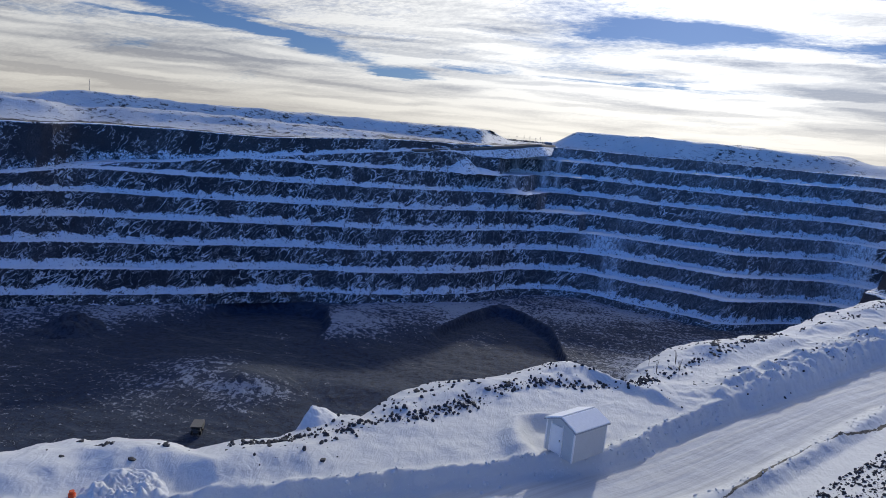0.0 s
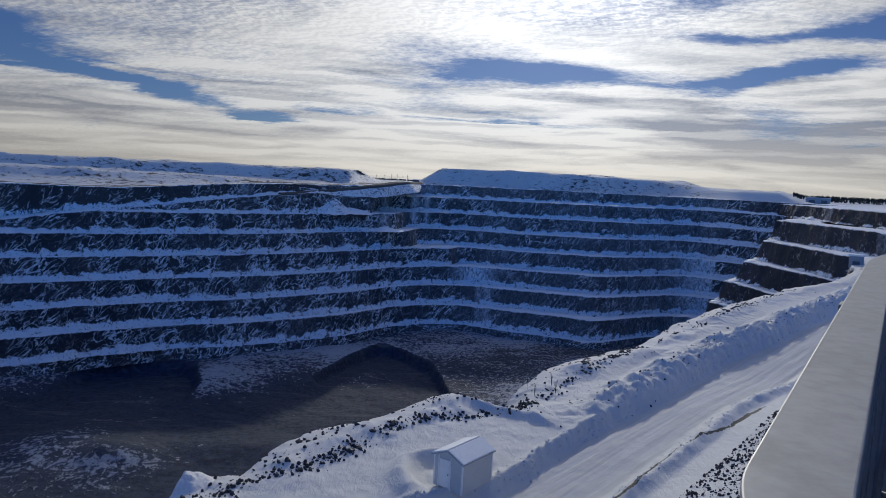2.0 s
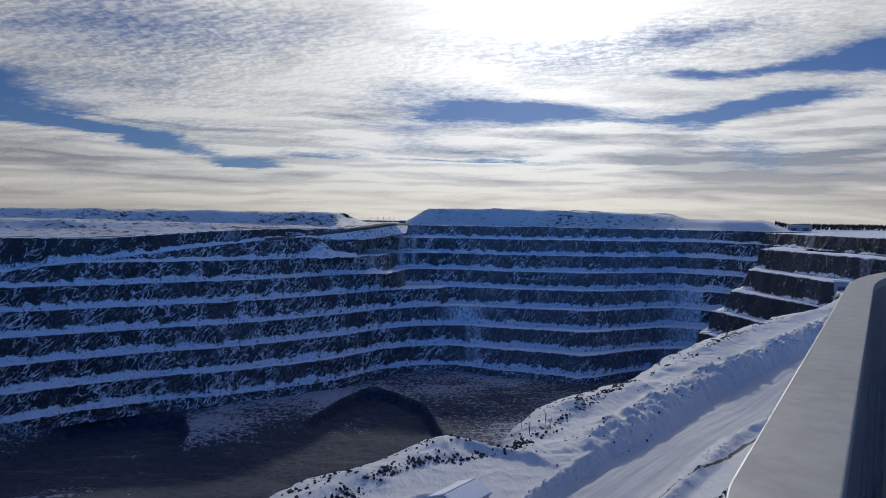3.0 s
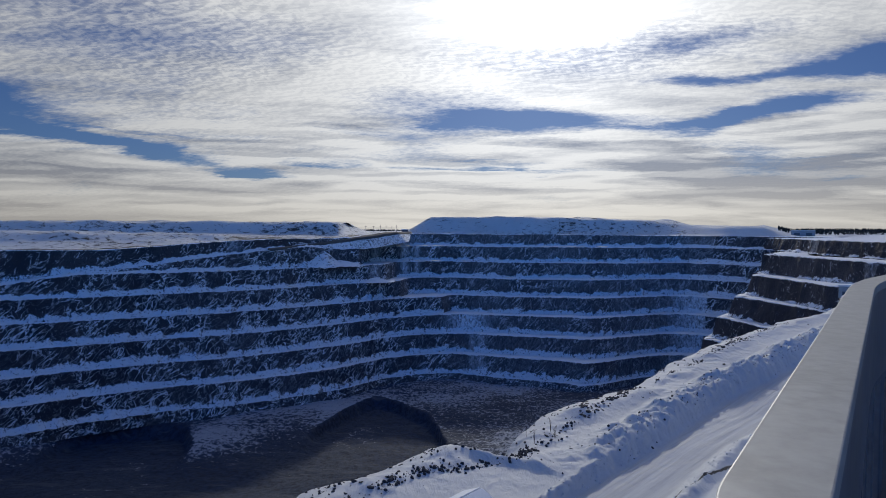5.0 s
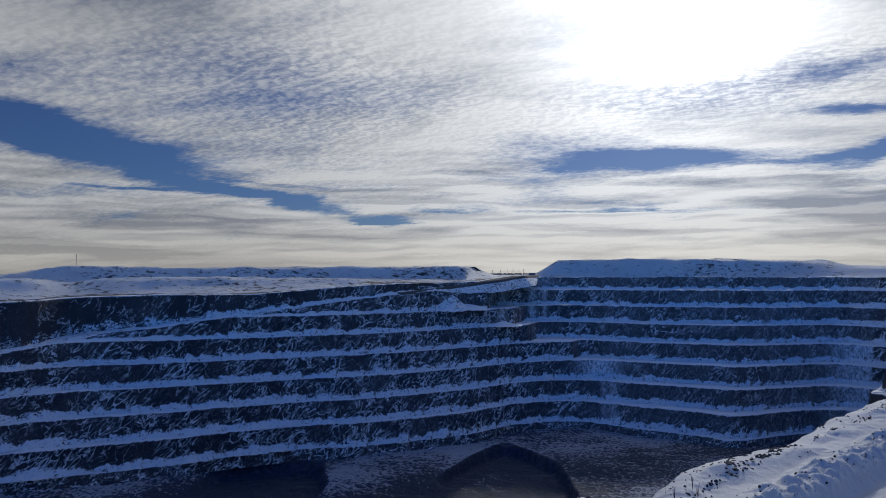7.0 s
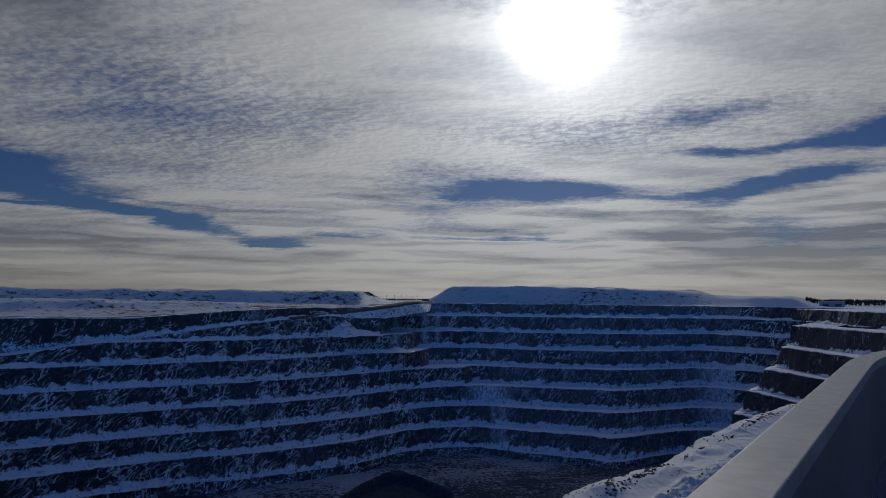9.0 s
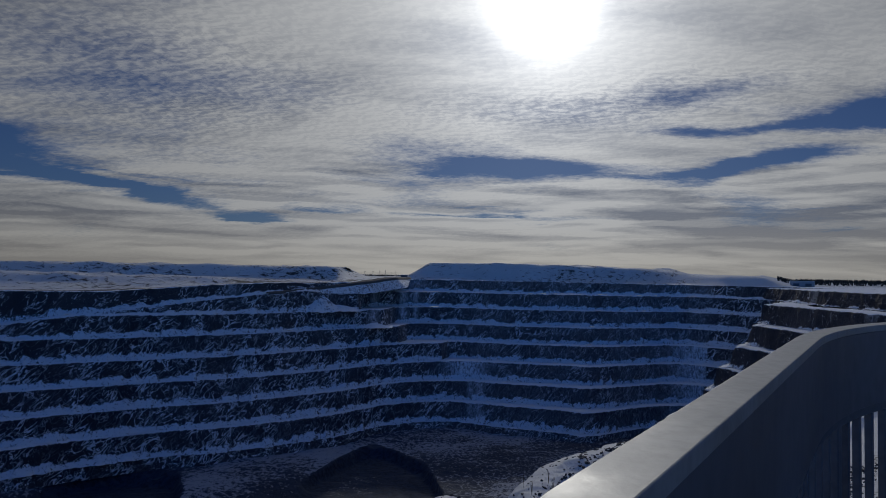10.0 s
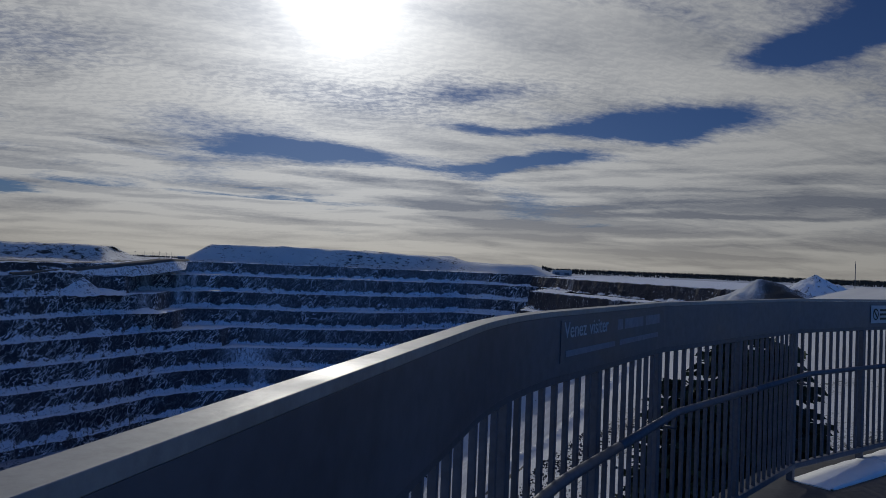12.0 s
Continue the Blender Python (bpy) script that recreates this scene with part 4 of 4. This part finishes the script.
# snow drift along the foot of the rail
for i in (3, 4):
    path, rough_path = [], bend(i)[4 if i == 3 else 0:]
    for (p, inn), (p2, inn2) in zip(rough_path, rough_path[1:]):
        n = max(1, int((p2 - p).length / 0.06))
        path += [(p.lerp(p2, q / n), inn.lerp(inn2, q / n)) for q in range(n)]
    path.append(rough_path[-1])
    drift_bm = sweep(path, [(0.02, 0.0), (0.30, 0.004), (0.26, 0.035), (0.18, 0.06), (0.1, 0.065), (0.0, 0.05)], True)
    for v in drift_bm.verts:
        near_start = (Vector((v.co.x, v.co.y, 0)) - path[0][0]).length
        v.co.z *= (min(1.0, near_start / 1.1) if i == 3 else 1.0) * (1 + 0.5 * float(fbm(np.array([v.co.x]), np.array([v.co.y]), 0.3, 3)[0]))
    tagged(part("snow_drift", drift_bm, SNOW_MAT), "low wind-packed snow drift along the rail foot", "snow", "drifts on the deck")


# ---------------------------------------------------------------- site shed
def shed(at, turn):
    ob = thing("shed", at, "small white-sided shed with snow on its gable roof", "shed", turn=turn)
    w, d, h, ridge = 2.2, 2.95, 1.92, 0.46
    bm = bmesh.new()
    prof = [(-w / 2, 0), (w / 2, 0), (w / 2, h), (0, h + ridge), (-w / 2, h)]
    f0, f1 = [bm.verts.new((x, -d / 2, z)) for x, z in prof], [bm.verts.new((x, d / 2, z)) for x, z in prof]
    bm.faces.new(f0), bm.faces.new(f1[::-1])
    for i in range(5):
        j = (i + 1) % 5
        bm.faces.new((f0[i], f1[i], f1[j], f0[j]))
    bmesh.ops.recalc_face_normals(bm, faces=bm.faces)
    body = part("body", bm, SIDING, ob)
    for sx in (-1, 1):
        for sy in (-1, 1):
            part("corner_board", box(0.09, 0.09, h, (sx * (w / 2 - 0.02), sy * (d / 2 - 0.02), h / 2), 0.01), TRIM, body)
        slope = math.atan2(ridge, w / 2)
        ln = math.hypot(w / 2, ridge) + 0.2
        m = Matrix.Translation((sx * (w / 4 + 0.07), 0, h + ridge / 2 + 0.02)) @ pose(0, 0, 0, 0, math.degrees(slope) * sx, 0)
        part("roof_slab", box(ln, d + 0.3, 0.06, (0, 0, 0), 0.01, m), GREY_SIDING, ob, "dark grey roof edge")
        snow_bm = box(ln - 0.1, d + 0.18, 0.09, (0, 0, 0.065), 0.035, m)
        part("roof_snow", snow_bm, SNOW_MAT, ob, "smooth snow on the roof")
    door = part("door", box(0.8, 0.05, 1.72, (-0.25, -d / 2 - 0.035, 0.98), 0.01), TRIM, ob)
    part("door_frame", box(0.07, 0.07, 1.95, (-0.7, -d / 2 - 0.03, 1.0), 0.01), TRIM, ob)
    part("door_frame", box(0.07, 0.07, 1.95, (0.2, -d / 2 - 0.03, 1.0), 0.01), TRIM, ob)
    part("handle", box(0.03, 0.06, 0.12, (0.07, -d / 2 - 0.08, 0.98), 0.008), STEEL, door)
    return ob


shed((1.55, 38.35, NEAR_Z + 0.5), -40)


# ---------------------------------------------------------------- things on the near ground
rng = random.Random(5)


def stone_mesh(seed):
    r = random.Random(seed)
    bm = bmesh.new()
    bmesh.ops.create_icosphere(bm, subdivisions=1, radius=0.5)
    for v in bm.verts:
        v.co *= r.uniform(0.6, 1.3)
        v.co.z *= 0.75
    me = bpy.data.meshes.new("stone")
    bm.to_mesh(me)
    bm.free()
    me.materials.append(STONE)
    return me


stones = [stone_mesh(i) for i in range(6)]


def near_xy(a, c):
    return ALONG[0] * a + ACROSS[0] * c, ALONG[1] * a + ACROSS[1] * c


made, tries = 0, 0
while made < 290 and tries < 20000:
    tries += 1
    a = rng.uniform(2, 120) if rng.random() < 0.75 else rng.uniform(2, 60)
    edge_c = float(np.interp(a, AX, CREST))
    c = float(np.interp(a, *RUBBLE)) + rng.gauss(0, 0.45) if rng.random() < 0.72 else edge_c - abs(rng.gauss(2.2, 1.6))
    x, y = near_xy(a, c)
    if (a < 12 and rng.random() < 0.8) or float(fbm(np.array([x]), np.array([y]), 6, 3)[0]) < rng.uniform(-0.15, 0.25):
        continue
    size = min(0.62, rng.lognormvariate(-1.5, 0.42))
    ob = new("stone", stones[made % 6])
    ob.parent = near_ground
    ob.matrix_basis = pose(x, y, ground_at(x, y) + size * 0.02, rng.uniform(-20, 20), rng.uniform(-20, 20), rng.uniform(0, 360)) @ Matrix.Diagonal((size * rng.uniform(0.8, 1.4), size, size * rng.uniform(0.6, 1.0), 1))
    made += 1


def scatter(name, count, place, lo, hi, mat, label):
    """Many small chunks in one mesh."""
    base = [v.co.copy() for v in stones[0].vertices]
    faces = [tuple(p.vertices) for p in stones[0].polygons]
    pts = [place() for _ in range(count)]
    zs = near_height(np.array([p[0] for p in pts]), np.array([p[1] for p in pts]))[0]
    vs, fs = [], []
    for (x, y), z in zip(pts, zs):
        size = lo + (hi - lo) * rng.random() ** 3.0
        m = pose(x, y, float(z) + size * 0.12, rng.uniform(0, 90), rng.uniform(0, 90), rng.uniform(0, 360)) @ Matrix.Diagonal((size, size * rng.uniform(0.6, 1.2), size * 0.8, 1))
        n = len(vs)
        vs += [tuple(m @ v) for v in base]
        fs += [tuple(n + i for i in f) for f in faces]
    me = bpy.data.meshes.new(name)
    me.from_pydata(vs, [], fs)
    me.materials.append(mat)
    return tagged(new(name, me), label, "rubble", kind="stuff")


def crest_spot():
    while True:
        a = rng.uniform(4, 140) if rng.random() < 0.45 else rng.uniform(10, 45)
        c = float(np.interp(a, *RUBBLE)) + rng.gauss(0, 0.42) if rng.random() < 0.75 else float(np.interp(a, AX, CREST)) - abs(rng.gauss(1.8, 1.5))
        x, y = near_xy(a, c)
        if float(fbm(np.array([x]), np.array([y]), 4.5, 2)[0]) > rng.uniform(-0.25, 0.15) + (0.3 if a < 11 else -0.08 if a < 30 else 0.0):
            return x, y


def gravel_spot():
    a = rng.uniform(30, 75)
    c = float(np.interp(a, EX, EDGE)) - 3.6 * S - abs(rng.gauss(0, 3.0))
    return near_xy(a, c)


def bank_spot():
    a = rng.uniform(12, 140)
    c = float(np.interp(a, BX, BANK)) + (rng.gauss(0.35, 0.35) if a < 46 else abs(rng.gauss(1.2, 1.2)))
    return near_xy(a, c)


def verge_spot():
    a = rng.uniform(28, 120)
    c = float(np.interp(a, EX, EDGE)) + rng.gauss(-1.0, 0.5)
    return near_xy(a, c)


scatter("crest_rubble", 2000, crest_spot, 0.05, 0.42, STONE, "dark broken rock half sunk in snow")
scatter("bank_stones", 500, lambda: near_xy(*(lambda a: (a, float(np.interp(a, BX, BANK)) + abs(rng.gauss(2.4, 1.0))))(rng.uniform(48, 130))), 0.06, 0.35, STONE, "dark stones in the ploughed snow bank")
scatter("gravel", 3600, gravel_spot, 0.06, 0.34, STONE, "loose dark gravel at the foot of the mound")
scatter("bank_lumps", 1500, bank_spot, 0.06, 0.32, CLOD, "clods of ploughed snow along the road bank")
scatter("verge_lumps", 450, verge_spot, 0.05, 0.24, CLOD, "clods of snow on the road verge")


def snow_heap(x, y, radius, high, tumbled):
    n = 44
    u, v = np.meshgrid(np.linspace(0, 1, n), np.linspace(0, 2 * math.pi, 120, endpoint=False), indexing="ij")
    px, py = x + radius * u * np.cos(v), y + radius * u * np.sin(v)
    z0 = near_height(px, py)[0]
    clod = np.abs(fbm(px, py, 0.8, 4, 0.7)) * 1.3
    z = z0 - 0.12 + high * (step(1 - u, 0, 0.55) * tumbled + 1.5 * (1 - u) ** 1.5 * (1 - tumbled)) * (0.55 + 0.35 * fbm(px, py, 1.8, 2) + clod * tumbled)
    pts = np.stack([px, py, z], -1).transpose(1, 0, 2)
    ob = grid_object("snow_mound", pts, CLOD, smooth=False, closed=True)
    return tagged(ob, "tumbled heap of ploughed snow clods", "snow heap")


snow_heap(-19.7, 25.1, 2.5, 0.62, 1.0)
snow_heap(-15.2, 37.0, 2.1, 1.75, 0.12)

marker = thing("marker_post", (-21.8, 24.3, ground_at(-21.8, 24.3) - 0.45), "orange plastic marker post standing in snow", "marker")
part("post", tube([(0, 0, 0), (0, 0, 0.6)], 0.17, 12), ORANGE, marker)
part("top_band", tube([(0, 0, 0.6), (0, 0, 0.75)], 0.12, 12), ORANGE, marker)

for k_, (a, c) in enumerate(((49, 30.5), (46.5, 31), (48.2, 33.0), (50, 31.6))):
    x, y = near_xy(a, c)
    weed = thing("weed", (x, y, ground_at(x, y) - 0.05), "thin dry brown weed stalks in the snow", "weed", "dry weeds", turn=40 * k_)
    for j in range(4):
        part("stalk", tube([(0, 0, 0), (0.03 * j - 0.05, 0.02, 0.5), (0.1 * j - 0.16, 0.05, 1.0 + 0.1 * j)], 0.012, 5), BARK, weed)


# ---------------------------------------------------------------- spruces beside the lookout
def spruce(x, y, z, high, seed):
    r = random.Random(seed)
    tree = thing("spruce", (x, y, z), "dense dark green spruce beside the lookout", "tree", "spruces by the lookout")
    part("trunk", tube([(0, 0, 0), (0.02, 0, high * 0.5), (0, 0, high * 0.97)], 0.07, 8), BARK, tree)
    vs, fs = [], []
    z_ = 0.25
    while z_ < high * 0.98:
        f = 1 - z_ / high
        for _ in range(15 if f > 0.25 else 8):
            a = r.uniform(0, 2 * math.pi)
            ln = (0.25 + high * 0.36 * f ** 0.9) * r.uniform(0.65, 1.1)
            segs, lift = max(4, int(ln / 0.085)), r.uniform(-0.12, 0.12)
            for j in range(segs):
                t = (j + 0.6) / segs
                cx, cy = math.cos(a) * ln * t, math.sin(a) * ln * t
                cz = z_ + lift - 0.32 * ln * t + 0.22 * ln * t * t
                for side in (-1, 1):
                    if r.random() < 0.12:
                        continue
                    w = (0.16 + 0.12 * (1 - t)) * r.uniform(0.7, 1.3)
                    b = a + side * r.uniform(0.5, 1.1)
                    dx, dy = math.cos(b) * w, math.sin(b) * w
                    n = len(vs)
                    q = 0.028
                    vs += [(cx - dy * 0.18, cy + dx * 0.18, cz + q), (cx + dy * 0.18, cy - dx * 0.18, cz - q), (cx + dx, cy + dy, cz - r.uniform(0.02, 0.09)), (cx + dx * 0.5 - dy * 0.2, cy + dy * 0.5 + dx * 0.2, cz + 0.03)]
                    fs += [(n, n + 1, n + 2), (n, n + 2, n + 3)]
        z_ += 0.11
    me = bpy.data.meshes.new("crown")
    me.from_pydata(vs, [], fs)
    me.materials.append(NEEDLE)
    ob = new("crown", me)
    ob.parent = tree
    return tree


for az_, dist_, top, sd in ((44.6, 9.4, 0.80, 1), (47.6, 10.2, 0.70, 2), (41.6, 9.2, 0.15, 3), (46.0, 9.0, 0.35, 6), (49.6, 9.4, -0.5, 4), (39.0, 10.0, -1.3, 5)):
    x, y = math.sin(radians(az_)) * dist_, math.cos(radians(az_)) * dist_
    zz = ground_at(x, y) - 0.1
    spruce(x, y, zz, top - zz, sd)


# ---------------------------------------------------------------- machines on the pit floor
def haul_truck(x, y, z, turn):
    t = thing("haul_truck", (x, y, z), "large pale-yellow haul truck standing on the pit floor", "truck", "haul trucks", turn=turn)
    part("chassis", box(2.6, 9.2, 0.9, (0, 0, 1.7), 0.1), RUBBER, t)
    bm = bmesh.new()
    prof = [(-4.4, 3.0), (-4.9, 5.4), (3.0, 5.6), (5.0, 5.7), (5.0, 5.3), (2.6, 5.0), (1.6, 2.5), (-2.8, 2.3)]
    f0, f1 = [bm.verts.new((-3.0, yy, zz)) for yy, zz in prof], [bm.verts.new((3.0, yy, zz)) for yy, zz in prof]
    bm.faces.new(f0), bm.faces.new(f1[::-1])
    for i in range(len(prof)):
        j = (i + 1) % len(prof)
        bm.faces.new((f0[i], f1[i], f1[j], f0[j]))
    bmesh.ops.recalc_face_normals(bm, faces=bm.faces)
    part("dump_body", bm, YELLOW, t)
    cab = part("cab", box(2.0, 1.9, 2.0, (-1.4, 3.9, 4.1), 0.12), YELLOW, t)
    part("window", box(1.7, 0.06, 1.0, (-1.4, 4.87, 4.4), 0.02), BLACK, cab)
    part("grille", box(2.4, 0.3, 1.6, (0, 4.75, 2.5), 0.05), STEEL, t)
    part("deck_plate", box(5.6, 2.0, 0.2, (0, 4.0, 3.1), 0.05), YELLOW, t)
    for sx, sy in ((-2.3, 3.2), (2.3, 3.2), (-2.3, -2.6), (2.3, -2.6), (-1.35, -2.6), (1.35, -2.6)):
        w = part("wheel", tube([(sx - 0.45, sy, 1.35), (sx + 0.45, sy, 1.35)], 1.35, 18), RUBBER, t)
        part("rim", tube([(sx - 0.48, sy, 1.35), (sx + 0.48, sy, 1.35)], 0.6, 12), YELLOW, w)
    return t


def floor_at(x, y):
    i, j = int((x + 700) / 1020 * 639 + 0.5), int((y - 40) / 750 * 479 + 0.5)
    return float(fz[i, j])


for x, y, turn in ((-192, 306, 200), (-257, 243, 250)):
    haul_truck(x, y, floor_at(x, y) + 0.1, turn)


# ---------------------------------------------------------------- far things
def ground_far(x, y):
    return float(plain_height(np.array([float(x)]), np.array([float(y)]))[0])


def polar(az_, dist):
    return math.sin(radians(az_)) * dist, math.cos(radians(az_)) * dist


def heap_of_spoil(az_, dist, radius, high, z, mat, name, label):
    x, y = polar(az_, dist)
    u, v = np.meshgrid(np.linspace(0, 1, 30), np.linspace(0, 2 * math.pi, 90, endpoint=False), indexing="ij")
    px, py = x + radius * u * np.cos(v), y + radius * u * np.sin(v)
    zz = z + high * (1 - u) ** 1.25 * (1 + 0.6 * fbm(px, py, radius * 0.55, 4)) + 0.13 * high * fbm(px, py, radius * 0.2, 4, 0.65)
    ob = grid_object(name, np.stack([px, py, zz], -1).transpose(1, 0, 2), mat, closed=True, bare=np.clip(0.4 + 1.6 * fbm(px, py, radius * 0.6, 3), -1, 1).T if mat is GROUND else np.zeros_like(px).T, dust=np.full_like(px, 0.3).T, snow=np.full_like(px, -0.4).T)
    return tagged(ob, label, "heap")


heap_of_spoil(-10.7, 776, 33, 20, -43.5, ROCK, "rock_mound", "cone of snow-dusted broken rock on the ramp")
heap_of_spoil(45.2, 330, 46, 17, -15.5, GROUND, "gravel_mound", "dark and white snow-streaked gravel heap")
heap_of_spoil(48.6, 380, 44, 17, -16.5, ROCK, "gravel_mound", "long snow-dusted gravel heap")


heap_of_spoil(-8.6, 782, 26, 9, -44, ROCK, "rock_mound", "low snow-dusted fan of broken rock below the ramp")
heap_of_spoil(-5.6, 778, 22, 5, -62.5, ROCK, "rock_mound", "snow-covered spill of rock on a bench")
for a, d_, r_, h_ in ((-33.5, 300, 22, 7), (-27.0, 335, 26, 8), (-39.5, 285, 24, 8), (-41.5, 570, 42, 19)):
    heap_of_spoil(a, d_, r_, h_, floor_at(*polar(a, d_)) - (1.5 if d_ < 500 else 7.0), FLOOR, "rock_mound", "dark blasted rock mound on the pit floor")


def conifer_band(name, spots, lo, hi, seed):
    r = random.Random(seed)
    vs, fs = [], []
    for a, d in spots:
        x, y = polar(a, d)
        z, h = ground_far(x, y) - 1, r.uniform(lo, hi)
        for base, top, rad in ((0.05, 0.6, 0.2), (0.35, 1.0, 0.13)):
            n, m = len(vs), 6
            vs += [(x + math.cos(2 * math.pi * j / m + a) * h * rad * r.uniform(0.7, 1.3), y + math.sin(2 * math.pi * j / m + a) * h * rad, z + h * base) for j in range(m)] + [(x + r.uniform(-0.3, 0.3), y, z + h * top)]
            fs += [(n + j, n + (j + 1) % m, n + m) for j in range(m)]
    me = bpy.data.meshes.new(name)
    me.from_pydata(vs, [], fs)
    me.materials.append(FOREST)
    return tagged(new(name, me), "dark spruce forest along the horizon", "forest", kind="stuff")


conifer_band("forest", [(27.5 + 42 * rng.random() ** 0.9, rng.uniform(1240, 1480)) for _ in range(8500)], 4, 8, 3)
conifer_band("far_forest", [(rng.uniform(-8.5, -2.5), rng.uniform(2300, 2700)) for _ in range(420)], 4, 9, 4)

x, y = polar(51.2, 620)
mast = thing("mast", (x, y, -14), "thin dark steel mast beyond the snowfield", "mast")
part("pole", tube([(0, 0, 0), (0, 0, 30)], 0.28, 8), STEEL, mast)
part("antenna", tube([(0, 0, 30), (0, 0, 32)], 0.12, 6), STEEL, mast)

for a in (-6.6, -5.9, -5.3, -4.8, -4.3, -3.9):
    x, y = polar(a, 1600)
    pole = thing("utility_pole", (x, y, -14), "tall dark utility pole beyond the pit", "pole", "poles in the gap")
    part("pole", tube([(0, 0, 0), (0, 0, 21 + 3 * math.sin(a * 9))], 0.3, 6), STEEL, pole)
    part("crossarm", box(5, 0.4, 0.4, (0, 0, 18.5)), STEEL, pole)
x, y = polar(-40.4, 1000)
pole = thing("utility_pole", (x, y, 2), "thin dark pole on the waste dump", "pole", "poles in the gap")
part("pole", tube([(0, 0, 0), (0, 0, 25)], 0.3, 6), STEEL, pole)
part("crossarm", box(2, 0.3, 0.3, (0, 0, 22)), STEEL, pole)


def hall(name, az_, dist, wide, deep, high, z, mat, label, windows=0):
    x, y = polar(az_, dist)
    b = thing(name, (x, y, z), label, "building", turn=-az_)
    part("wall", box(wide, deep, high, (0, 0, high / 2), 0.1), mat, b)
    part("roof", box(wide + 0.6, deep + 0.6, 0.5, (0, 0, high + 0.25), 0.1), SNOW_MAT, b)
    for j in range(windows):
        part("door", box(wide / windows * 0.5, 0.2, high * 0.55, ((j + 0.5) / windows * wide - wide / 2, -deep / 2 - 0.06, high * 0.3), 0.03), STEEL, b)
    return b


hall("warehouse", 29.2, 1190, 34, 18, 8.5, -8, GREY_SIDING, "low pale grey warehouse by the forest", 2)
hall("pump_house", 32.1, 222, 3.6, 3.4, 3.4, -18.2, GREY_SIDING, "small pale grey building on the pit edge", 1)
hall("container", -3.15, 985, 10, 6, 8, -9, STEEL, "dark container beside the gap in the dumps", 0)
